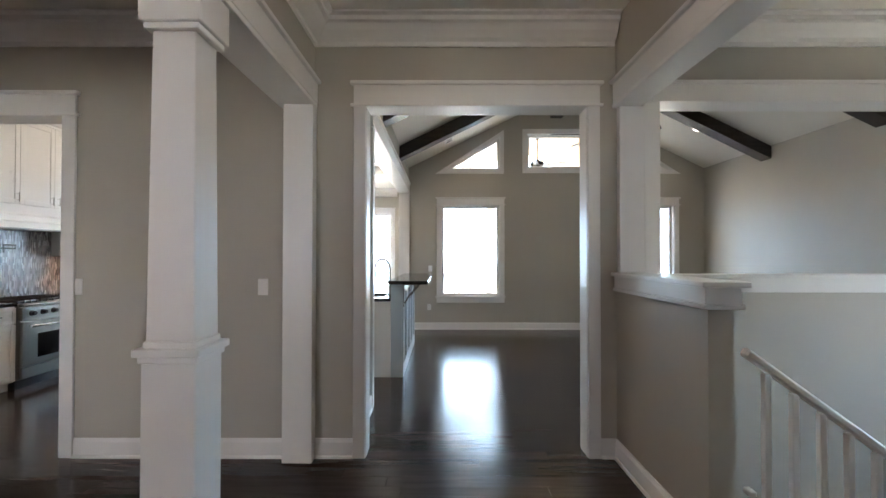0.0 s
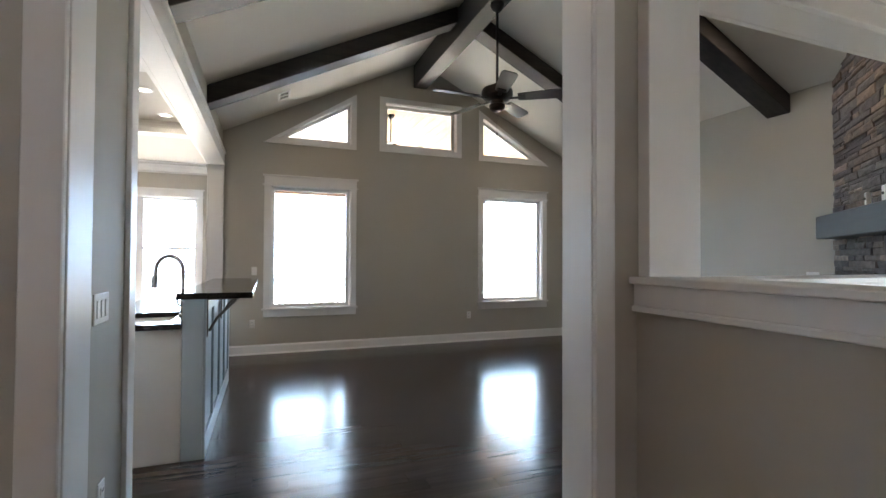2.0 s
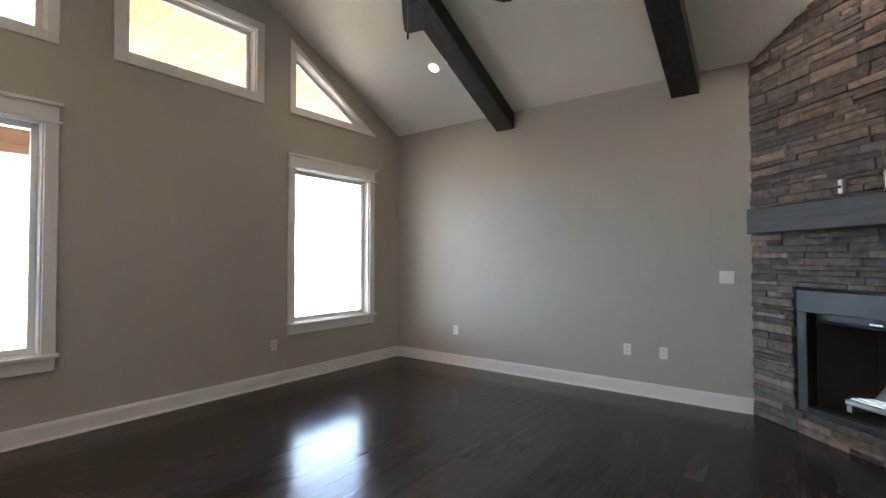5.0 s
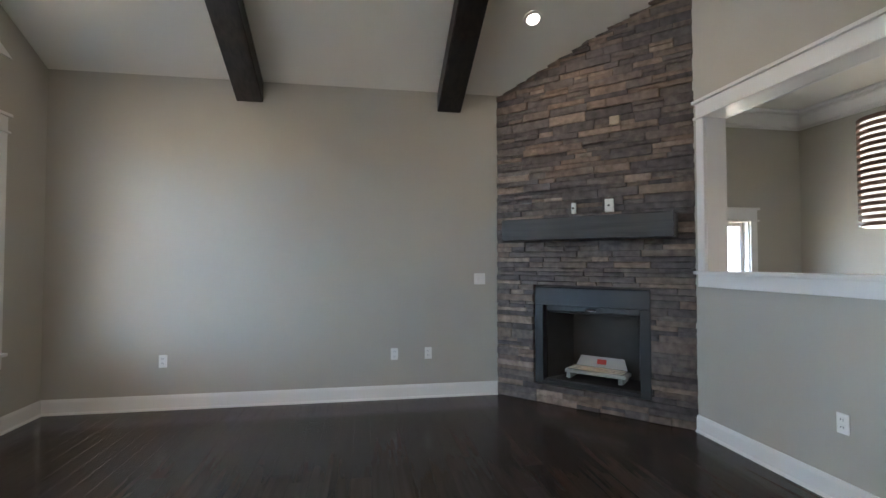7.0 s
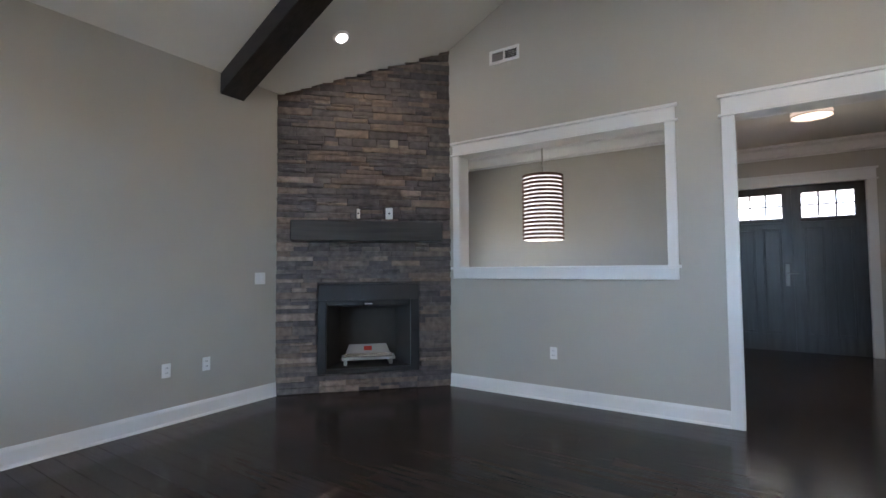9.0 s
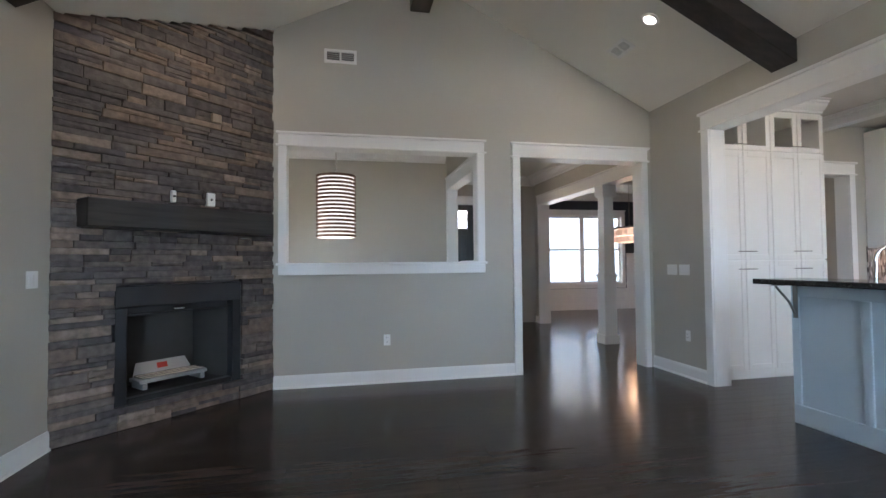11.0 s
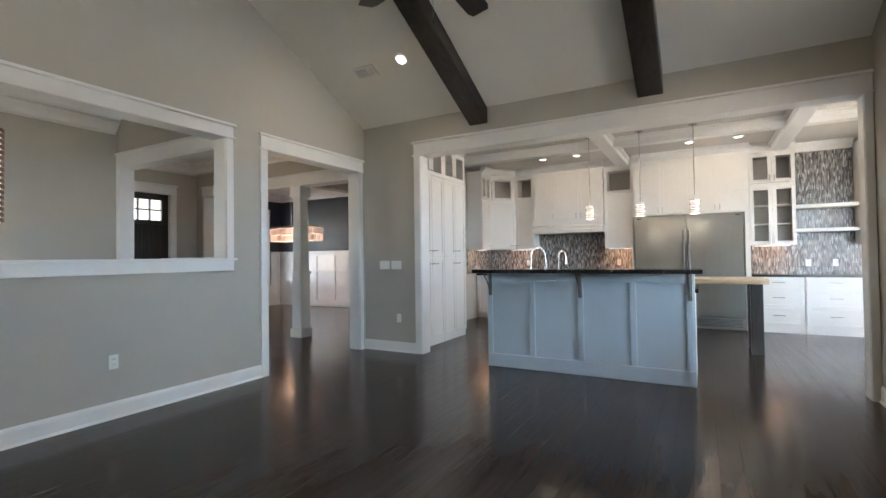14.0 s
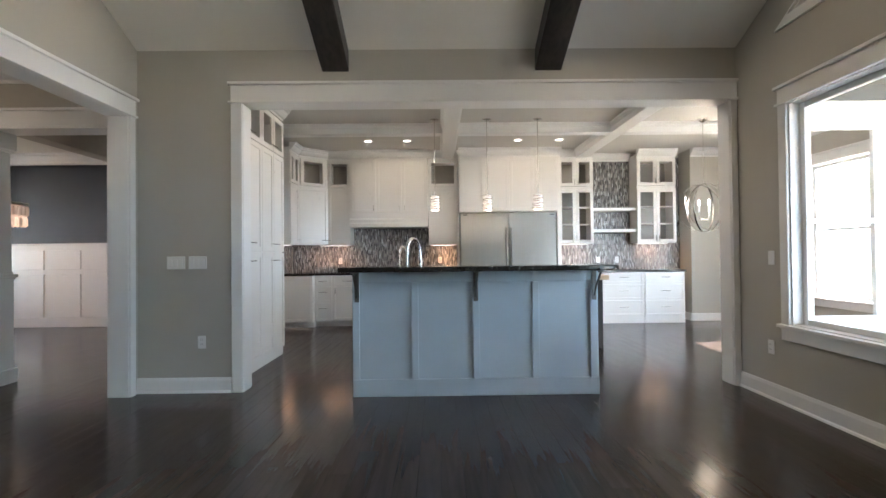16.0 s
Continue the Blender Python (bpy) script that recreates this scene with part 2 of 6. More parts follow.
def box(bm, x0, y0, z0, x1, y1, z1, bev=0.0, m=None):
    """A box in bm between two corners, its edges chamfered by bev."""
    x0, x1, y0, y1, z0, z1 = min(x0, x1), max(x0, x1), min(y0, y1), max(y0, y1), min(z0, z1), max(z0, z1)
    if bev <= 0:
        v = [bm.verts.new((x, y, z)) for x in (x0, x1) for y in (y0, y1) for z in (z0, z1)]
        for q in ((0, 1, 3, 2), (4, 6, 7, 5), (0, 4, 5, 1), (2, 3, 7, 6), (0, 2, 6, 4), (1, 5, 7, 3)):
            bm.faces.new([v[i] for i in q])
    else:
        e = min(bev, (x1 - x0) * 0.45, (y1 - y0) * 0.45, (z1 - z0) * 0.45)
        lo, hi = (x0, y0, z0), (x1, y1, z1)
        vs = {}
        for sx in (0, 1):
            for sy in (0, 1):
                for sz in (0, 1):
                    s = (sx, sy, sz)
                    for a in range(3):
                        p = [(hi[k] if s[k] else lo[k]) + (0 if k == a else (-e if s[k] else e)) for k in range(3)]
                        vs[s, a] = bm.verts.new(p)
        v = list(vs.values())
        for a in range(3):
            b_, c_ = (a + 1) % 3, (a + 2) % 3
            for side in (0, 1):
                ring = []
                for ub, uc in ((0, 0), (1, 0), (1, 1), (0, 1)):
                    s = [0, 0, 0]
                    s[a], s[b_], s[c_] = side, ub, uc
                    ring.append(vs[tuple(s), a])
                bm.faces.new(ring if side else ring[::-1])
            for ub in (0, 1):
                for uc in (0, 1):
                    s0, s1 = [0, 0, 0], [0, 0, 0]
                    s0[a], s0[b_], s0[c_] = 0, ub, uc
                    s1[a], s1[b_], s1[c_] = 1, ub, uc
                    s0, s1 = tuple(s0), tuple(s1)
                    bm.faces.new((vs[s0, b_], vs[s1, b_], vs[s1, c_], vs[s0, c_]))
        for s in {k[0] for k in vs}:
            bm.faces.new([vs[s, a] for a in range(3)])
    if m is not None:
        for q in v:
            q.co = m @ q.co
    return v


def prism(bm, profile, length, m):
    """A profile of (a, b) points swept along local x by length; a is local y, b local z."""
    v0 = [bm.verts.new(m @ Vector((0, a, b))) for a, b in profile]
    v1 = [bm.verts.new(m @ Vector((length, a, b))) for a, b in profile]
    n = len(profile)
    for i in range(n):
        bm.faces.new((v0[i], v0[(i + 1) % n], v1[(i + 1) % n], v1[i]))
    bm.faces.new(v0[::-1])
    bm.faces.new(v1)


def turned(bm, profile, seg=20, m=Matrix()):
    """A turned shape from (radius, height) points, closed at both ends."""
    rings = []
    for r, z in profile:
        rings.append([bm.verts.new(m @ Vector((r * math.cos(2 * math.pi * k / seg), r * math.sin(2 * math.pi * k / seg), z))) for k in range(seg)])
    for a, b in zip(rings, rings[1:]):
        for k in range(seg):
            bm.faces.new((a[k], a[(k + 1) % seg], b[(k + 1) % seg], b[k]))
    bm.faces.new(rings[0][::-1])
    bm.faces.new(rings[-1])


def pipe(bm, points, radius, seg=10):
    """A round bar along a line of points."""
    pts = [Vector(p) for p in points]
    rings = []
    for i, p in enumerate(pts):
        d = (pts[min(i + 1, len(pts) - 1)] - pts[max(i - 1, 0)]).normalized()
        side = d.cross(Vector((0, 0, 1)))
        side = side.normalized() if side.length > 1e-3 else Vector((1, 0, 0))
        up = side.cross(d).normalized()
        rings.append([bm.verts.new(p + radius * (math.cos(2 * math.pi * k / seg) * side + math.sin(2 * math.pi * k / seg) * up)) for k in range(seg)])
    for a, b in zip(rings, rings[1:]):
        for k in range(seg):
            bm.faces.new((a[k], a[(k + 1) % seg], b[(k + 1) % seg], b[k]))
    bm.faces.new(rings[0][::-1])
    bm.faces.new(rings[-1])


def mesh_of(name, bm, material, smooth=False):
    bmesh.ops.recalc_face_normals(bm, faces=bm.faces)
    me = bpy.data.meshes.new(name)
    bm.to_mesh(me)
    bm.free()
    me.materials.append(material)
    if smooth:
        for p in me.polygons:
            p.use_smooth = True
        me.set_sharp_from_angle(angle=radians(40))
    return me


def part(name, bm, material, parent, label="", smooth=False):
    """One mesh under a thing or a part, in the thing's own coordinates."""
    ob = new(name, mesh_of(name, bm, material, smooth))
    ob.parent = parent
    return tagged(ob, label) if label else ob


def thing(name, m, label, category, group=""):
    """An Empty at the base of a thing, at the pose m."""
    ob = new(name)
    ob.empty_display_size = 0.1
    ob.matrix_world = m
    return tagged(ob, label, category, group)


def solo(name, bm, material, label="", category="", group="", kind="", smooth=False, m=None):
    ob = new(name, mesh_of(name, bm, material, smooth))
    if m is not None:
        ob.matrix_world = m
    return tagged(ob, label, category, group, kind)


def slab(name, x0, y0, z0, x1, y1, z1, material, label="", category="", kind="structure", bev=0.0):
    bm = bmesh.new()
    box(bm, x0, y0, z0, x1, y1, z1, bev)
    return solo(name, bm, material, label, category, "", kind)


def wall_cells(bm, along, u0, u1, t0, t1, z0, z1, holes):
    """Wall from u0 to u1 along x or y, between t0 and t1 across, with openings (u, z, u, z) through it."""
    us = sorted({u0, u1, *(h[0] for h in holes), *(h[2] for h in holes)})
    zs = sorted({z0, z1, *(h[1] for h in holes), *(h[3] for h in holes)})
    us, zs = [u for u in us if u0 <= u <= u1], [z for z in zs if z0 <= z <= z1]

    def solid(i, j):
        if not (0 <= i < len(us) - 1 and 0 <= j < len(zs) - 1):
            return False
        u, z = (us[i] + us[i + 1]) / 2, (zs[j] + zs[j + 1]) / 2
        return not any(h[0] < u < h[2] and h[1] < z < h[3] for h in holes)

    def at(u, t, z):
        return bm.verts.new((u, t, z) if along == "x" else (t, u, z))
    for i in range(len(us) - 1):
        for j in range(len(zs) - 1):
            if not solid(i, j):
                continue
            a, b, c, d = us[i], us[i + 1], zs[j], zs[j + 1]
            for t in (t0, t1):
                bm.faces.new([at(a, t, c), at(b, t, c), at(b, t, d), at(a, t, d)])
            for di, dj, q in ((-1, 0, ((a, c), (a, d))), (1, 0, ((b, c), (b, d))), (0, -1, ((a, c), (b, c))), (0, 1, ((a, d), (b, d)))):
                if not solid(i + di, j + dj):
                    (p, r), (s, w) = q
                    bm.faces.new([at(p, t0, r), at(s, t0, w), at(s, t1, w), at(p, t1, r)])
    bmesh.ops.remove_doubles(bm, verts=bm.verts, dist=1e-5)


def wall(name, along, u0, u1, t0, t1, z0, z1, holes=(), material=None, label=""):
    bm = bmesh.new()
    wall_cells(bm, along, u0, u1, t0, t1, z0, z1, holes)
    return solo(name, bm, material or M_WALL, label or "matt greige painted wall", "wall", "", "structure")


FACE = {"n": 180, "s": 0, "e": 90, "w": -90}


def on_wall(x, y, z, way):
    """Pose whose local x runs along a wall face, -y out of it towards way, z up."""
    return pose(x, y, z, 0, 0, FACE[way])

# ---- the plan ----
N, S, SH, E, W, WK = 9.03, 3.54, 3.375, 4.97, -0.72, -0.88
EAVE, SLOPE = 3.10, 0.49
RIDGE_X = (E + W) / 2
APEX = EAVE + SLOPE * (E - RIDGE_X)
HALL_Z, KIT_Z = 3.10, 3.08


def roof_z(x):
    return EAVE + SLOPE * (min(x - W, E - x))


def gable_cut(bm):
    for x, k in ((W, -SLOPE), (E, SLOPE)):
        geom = bm.verts[:] + bm.edges[:] + bm.faces[:]
        cut = bmesh.ops.bisect_plane(bm, geom=geom, plane_co=(x, 0, EAVE + 0.02), plane_no=(k, 0, 1), clear_outer=True)
        edges = [e for e in cut["geom_cut"] if isinstance(e, bmesh.types.BMEdge)]
        bmesh.ops.edgenet_fill(bm, edges=edges)


# floor base
bm = bmesh.new()
box(bm, -5.4, SH, -0.25, 5.2, 12.0, -0.012)
box(bm, -5.4, -3.1, -0.25, 1.35, SH, -0.012)
box(bm, 1.35, -3.1, -0.25, 5.2, 1.15, -0.012)
floor_ob = solo("floor", bm, M_JOINT, "dark stained oak plank floor with a satin sheen", "floor", "", "structure")

# gable walls of the living room
bm = bmesh.new()
W1, W2, WC = (-0.10, 0.63, 1.046, 2.40), (3.235, 0.63, 4.40, 2.40), (1.553, 3.09, 2.765, 3.78)
T1, T2 = (-0.10, 3.06, 1.054, 3.735), (3.225, 3.06, 4.41, 3.735)
wall_cells(bm, "x", WK, E + 0.16, N, N + 0.17, 0, APEX + 0.1, [W1, W2, WC, T1, T2])
for (x0, z0, x1, z1), rise in ((T1, 1), (T2, -1)):
    a, b, c = ((x0, z0 + 0.02), (x0, z1), (x1, z1)) if rise > 0 else ((x1, z0 + 0.02), (x1, z1), (x0, z1))
    v = [[bm.verts.new((p[0], t, p[1])) for p in (a, b, c)] for t in (N, N + 0.17)]
    bm.faces.new(v[0])
    bm.faces.new(v[1])
    bm.faces.new((v[0][0], v[0][2], v[1][2], v[1][0]))
gable_cut(bm)
solo("wall_north", bm, M_WALL, "greige gable wall with two tall and three high windows", "wall", "", "structure")
bm = bmesh.new()
wall_cells(bm, "x", W, E + 0.16, SH, S, 0, APEX + 0.1, [(-0.61, 0, 0.992, 2.50), (1.47, 1.27, 3.56, 2.53)])
gable_cut(bm)
solo("wall_south", bm, M_WALL, "greige gable wall with a cased doorway and a pass-through", "wall", "", "structure")
wall("wall_west", "y", S, N, WK, W, 0, EAVE + 0.12, [(4.48, 0, 8.98, 2.64)], label="greige wall with a wide cased kitchen opening")
wall("wall_east", "y", 1.0, N + 0.17, E, E + 0.16, -2.6, EAVE + 0.12, [(1.83, 0.35, 2.67, 1.84)])

# other walls of the house
wall("wall_hall_north", "x", -5.3, W, SH, S, 0, 3.2, [(-3.74, 0, -2.73, 2.43)])
wall("wall_kitchen_west", "y", S, 11.85, -5.3, -5.15, 0, 3.2)
wall("wall_kitchen_end", "y", 10.80, 11.7, -5.15, -4.76, 0, 3.2)
wall("wall_nook_north", "x", -5.3, WK, 11.7, 11.85, 0, 3.2, [(-3.24, 0.55, -1.34, 2.47)])
wall("wall_nook_east", "y", N + 0.17, 11.85, WK, W, 0, 3.2, [(9.55, 0.55, 11.3, 2.42)])
wall("wall_dining_south", "x", -5.15, -1.2, -3.0, -2.85, 0, 3.2, [(-4.40, 0.68, -2.10, 2.52)], M_NAVY, "navy painted dining room wall above white wainscot")
wall("wall_dining_west", "y", -3.0, 2.0, -5.05, -4.9, 0, 3.2, (), M_NAVY, "navy painted dining room wall above white wainscot")
wall("wall_corridor_west", "y", 2.0, SH, -5.05, -4.9, 0, 3.2)
wall("wall_dining_east", "y", -3.0, -0.55, -1.2, -1.02, 0, 3.2)
wall("wall_front", "x", -1.02, 1.35, -0.96, -0.80, 0, 3.2, [(-0.52, 0, 1.21, 2.51)])
wall("wall_foyer_east", "y", -0.80, 1.15, 1.2, 1.35, 0, 3.2)
wall("wall_stair_south", "x", 1.35, E, 1.0, 1.15, -2.6, 3.2)
wall("wall_stair_base", "x", 1.35, E, SH - 0.008, SH - 0.001, -2.6, 1.16)
wall("wall_stair_under", "y", 1.15, SH, 1.2, 1.35, -2.6, -0.25)
slab("floor_stair_landing", 1.35, 1.15, -2.7, E, SH, -2.6, M_JOINT, "dark floor at the foot of the stairs", "floor")
wall("half_wall", "y", 2.235, SH, 1.18, 1.30, 0, 1.25, label="greige half wall beside the stairwell")

# ceilings
bm = bmesh.new()
prof = [(W - 0.02, EAVE), (RIDGE_X, APEX), (E + 0.02, EAVE), (E + 0.02, EAVE + 0.2), (RIDGE_X, APEX + 0.2), (W - 0.02, EAVE + 0.2)]
v0 = [bm.verts.new((x, SH, z)) for x, z in prof]
v1 = [bm.verts.new((x, N + 0.17, z)) for x, z in prof]
for i in range(6):
    bm.faces.new((v0[i], v0[(i + 1) % 6], v1[(i + 1) % 6], v1[i]))
bm.faces.new(v0[::-1])
bm.faces.new(v1)
solo("ceiling_living", bm, M_CEIL, "vaulted greige plaster ceiling", "ceiling", "", "structure")
slab("ceiling_hall", -5.3, -3.1, HALL_Z, 5.1, SH, HALL_Z + 0.15, M_CEIL, "flat greige hall ceiling", "ceiling")
slab("ceiling_kitchen", -5.3, S, KIT_Z, WK, 11.85, KIT_Z + 0.15, M_GREYPANEL, "coffered kitchen ceiling panel", "ceiling")

# ---- trim ----


def boards(name, label, m=Matrix()):
    return tagged(thing(name, m, label, "trim"), kind="structure")


def lining(top, along, u0, u1, t0, t1, z0, z1, sill=False):
    """White boards that line an opening through a wall."""
    def b(name, a0, c0, a1, c1):
        q = bmesh.new()
        if along == "x":
            box(q, a0, t0, c0, a1, t1, c1, 0.002)
        else:
            box(q, t0, a0, c0, t1, a1, c1, 0.002)
        part(name, q, M_TRIM, top)
    b("jamb", u0 - 0.02, z0, u0, z1)
    b("jamb", u1, z0, u1 + 0.02, z1)
    b("head_jamb", u0 - 0.02, z1, u1 + 0.02, z1 + 0.02)
    if sill:
        b("sill_board", u0 - 0.02, z0 - 0.02, u1 + 0.02, z0)


def craftsman(top, m, w, z0, z1, leg=0.105, head=0.15, left=True, right=True, apron=False, lap=0.022, leg_r=None):
    """Flat legs and a capped head round an opening of width w; m as on_wall, with x = 0 at the opening's edge."""
    def b(name, *c, bev=0.003):
        q = bmesh.new()
        box(q, *c, bev)
        for v in q.verts:
            v.co = m @ v.co
        part(name, q, M_TRIM, top)
    foot, leg_r = z0, leg_r or leg
    if left:
        b("casing_leg", -leg, -0.022, foot, -0.004, -0.0, z1)
    if right:
        b("casing_leg", w + 0.004, -0.022, foot, w + leg_r, 0.0, z1)
    x0, x1 = (-leg if left else -0.02), (w + leg_r if right else w + 0.02)
    b("casing_bead", x0 - (lap if left else 0), -0.034, z1, x1 + (lap if right else 0), 0, z1 + 0.018)
    b("casing_head", x0, -0.024, z1 + 0.018, x1, 0, z1 + head)
    b("casing_cap", x0 - (lap if left else 0), -0.045, z1 + head, x1 + (lap if right else 0), 0, z1 + head + 0.026)
    if apron:
        b("window_stool", x0 - 0.02, -0.05, z0 - 0.026, x1 + 0.02, 0.0, z0)
        b("window_apron", x0, -0.022, z0 - 0.125, x1, 0, z0 - 0.026)


def casing(name, label, along, u0, u1, t0, t1, z0, z1, faces, sill=False, **kw):
    top = boards(name, label)
    lining(top, along, u0, u1, t0, t1, z0, z1, sill)
    for way, opts in faces:
        o = {"n": (u1, t1), "s": (u0, t0), "e": (t1, u0), "w": (t0, u1)}[way]
        craftsman(top, on_wall(o[0], o[1], 0, way), u1 - u0, z0, z1, **{**kw, **opts})
    return top


casing("trim_doorway", "white craftsman casing round the doorway", "x", -0.59, 0.972, SH, S, 0, 2.48,
       [("s", {"leg": 0.09}), ("n", {"leg": 0.098, "leg_r": 0.075})])
casing("trim_pass_through", "white craftsman casing round the pass-through", "x", 1.49, 3.54, SH, S, 1.29, 2.51,
       [("n", {"apron": True, "leg": 0.085, "head": 0.125}), ("s", {"leg": 0.12, "head": 0.125, "left": True, "apron": True})], sill=True)
casing("trim_kitchen_opening", "wide white casing round the kitchen opening", "y", 4.50, 8.96, WK, W, 0, 2.62,
       [("e", {"leg": 0.105, "leg_r": 0.064, "head": 0.165}), ("w", {"leg": 0.105})])
casing("trim_corridor_doorway", "white casing round the kitchen corridor doorway", "x", -3.72, -2.75, SH, S, 0, 2.41,
       [("s", {"leg": 0.10}), ("n", {"leg": 0.10})])


def baseboard(along, u0, u1, t, way, name="baseboard", h=0.135):
    length = u1 - u0
    o = {"n": (u1, t), "s": (u0, t), "e": (t, u0), "w": (t, u1)}[way]
    q = bmesh.new()
    prism(q, [(0, 0.0), (-0.018, 0.0), (-0.018, h - 0.025), (-0.010, h), (0, h)], length, on_wall(o[0], o[1], 0.001, way))
    prism(q, [(-0.018, 0.0), (-0.030, 0.0), (-0.026, 0.016), (-0.018, 0.02)], length, on_wall(o[0], o[1], 0.001, way))
    return solo(name, q, M_TRIM, "white painted baseboard with a shoe mould", "baseboard", "", "structure")


for a in (("x", W, E, N, "s"), ("y", 4.84, N, E, "w"), ("x", 1.07, 3.67, S, "n"), ("y", S, 4.39, W, "e"), 
          ("x", -2.645, -1.15, SH, "s"), ("x", -0.945, -0.682, SH, "s"), ("x", 1.064, 1.165, SH, "s"), ("y", 2.235, SH, 1.18, "w"),
          ("y", -0.8, 1.15, 1.2, "w"), ("x", -5.15, WK, 11.7, "s"), ("y", 10.8, 11.7, -4.76, "e"), ("y", N + 0.17, 11.7, WK, "w"),
          ("x", -5.15, -4.76, 10.80, "s"), ("y", -0.8, -0.55, -1.02, "e")):
    baseboard(*a)

CROWN = [(0, 0), (-0.02, 0), (-0.02, 0.03), (-0.05, 0.045), (-0.085, 0.085), (-0.105, 0.125), (-0.13, 0.135), (-0.13, 0.165), (-0.16, 0.175), (-0.16, 0.19), (0, 0.19)]


def crown(along, u0, u1, t, way, z, k=1.0, name="crown_moulding"):
    o = {"n": (u1, t), "s": (u0, t), "e": (t, u0), "w": (t, u1)}[way]
    q = bmesh.new()
    prism(q, [(a * k, b * k) for a, b in CROWN], u1 - u0, on_wall(o[0], o[1], z - 0.19 * k - 0.002, way))
    return solo(name, q, M_TRIM, "white stepped crown moulding under the ceiling", "moulding", "", "structure")


for a in (("x", -0.95, 1.17, SH, "s"), ("x", 1.35, E, SH, "s"), ("x", 1.35, E, 1.15, "n"), ("y", 1.15, SH, E, "w"),
          ("x", -4.9, -1.15, SH, "s"), ("x", -1.02, 1.2, -0.8, "n"), ("y", -0.8, 1.15, 1.2, "w"),
          ("x", -4.9, -1.2, -2.85, "n"), ("y", -2.85, 2.0, -4.9, "e"), ("y", -2.85, 1.8, -1.2, "w"), ("y", -0.8, SH, -0.96, "e"),
          ("x", -5.15, -1.2, 11.7, "s"), ("x", -4.9, -1.2, 1.80, "s")):
    crown(*a, HALL_Z if a[3] != 11.7 else KIT_Z)

# headers carried by the hall column, and the stair opening
bm = bmesh.new()
box(bm, -1.18, 1.82, 2.50, -0.96, SH, HALL_Z, 0.003)
box(bm, -1.20, -0.55, 2.50, -0.98, 1.82, HALL_Z, 0.003)
solo("beam_hall", bm, M_WALL, "greige boxed header over the hall column", "beam", "", "structure")
bm = bmesh.new()
box(bm, -4.9, 1.82, 2.52, -1.18, 2.02, HALL_Z, 0.003)
solo("beam_dining", bm, M_WALL, "greige boxed header along the dining room", "beam", "", "structure")
bm = bmesh.new()
box(bm, 1.18, 1.15, 2.50, 1.32, SH, HALL_Z, 0.003)
solo("beam_stair", bm, M_WALL, "greige boxed header over the stair opening", "beam", "", "structure")
for nm, lab, cells in (
        ("trim_hall_header", "white boards round the hall header", [(-1.20, 1.80, 2.47, -0.94, SH, 2.499), (-0.958, 1.82, 2.50, -0.938, SH, 2.64), (-0.958, 1.82, 2.64, -0.915, SH, 2.665),
                                                              (-1.22, -0.55, 2.47, -0.96, 1.80, 2.499), (-0.978, -0.55, 2.50, -0.958, 1.82, 2.64), (-0.978, -0.55, 2.64, -0.935, 1.82, 2.665)]),
        ("trim_stair_header", "white boards round the stair header", [(1.155, 1.15, 2.47, 1.34, SH, 2.499), (1.158, 1.15, 2.50, 1.178, SH, 2.64), (1.135, 1.15, 2.64, 1.178, SH, 2.665),
                                                                (1.322, 1.15, 2.50, 1.342, SH, 2.64), (1.322, 1.15, 2.64, 1.36, SH, 2.665)]),
        ("trim_stair_post", "white boards round the stair opening posts", [(1.185, SH - 0.06, 1.306, 1.36, SH - 0.002, 2.469), (1.165, 1.152, 0, 1.34, 1.24, 2.469)]),
        ("trim_hall_pilaster", "white pilaster boards below the hall header", [(-1.15, SH - 0.10, 0, -0.945, SH - 0.002, 2.469), (-1.22, -0.548, 0, -0.97, -0.50, 2.469)])):
    top = boards(nm, lab)
    for c in cells:
        q = bmesh.new()
        box(q, *c, 0.003)
        part("board", q, M_TRIM, top)
top = boards("trim_half_wall_cap", "white stepped cap on the stair half wall")
for c in ((1.14, 2.20, 1.279, 1.365, SH, 1.305), (1.163, 2.225, 1.198, 1.335, SH, 1.279), (1.153, 2.215, 1.176, 1.345, SH, 1.198)):
    q = bmesh.new()
    box(q, *c, 0.004)
    part("cap_board", q, M_TRIM, top)

# ---- windows ----


def pane_ob(q, parent):
    ob = part("pane", q, M_GLASS, parent)
    ob.visible_shadow = False
    return ob


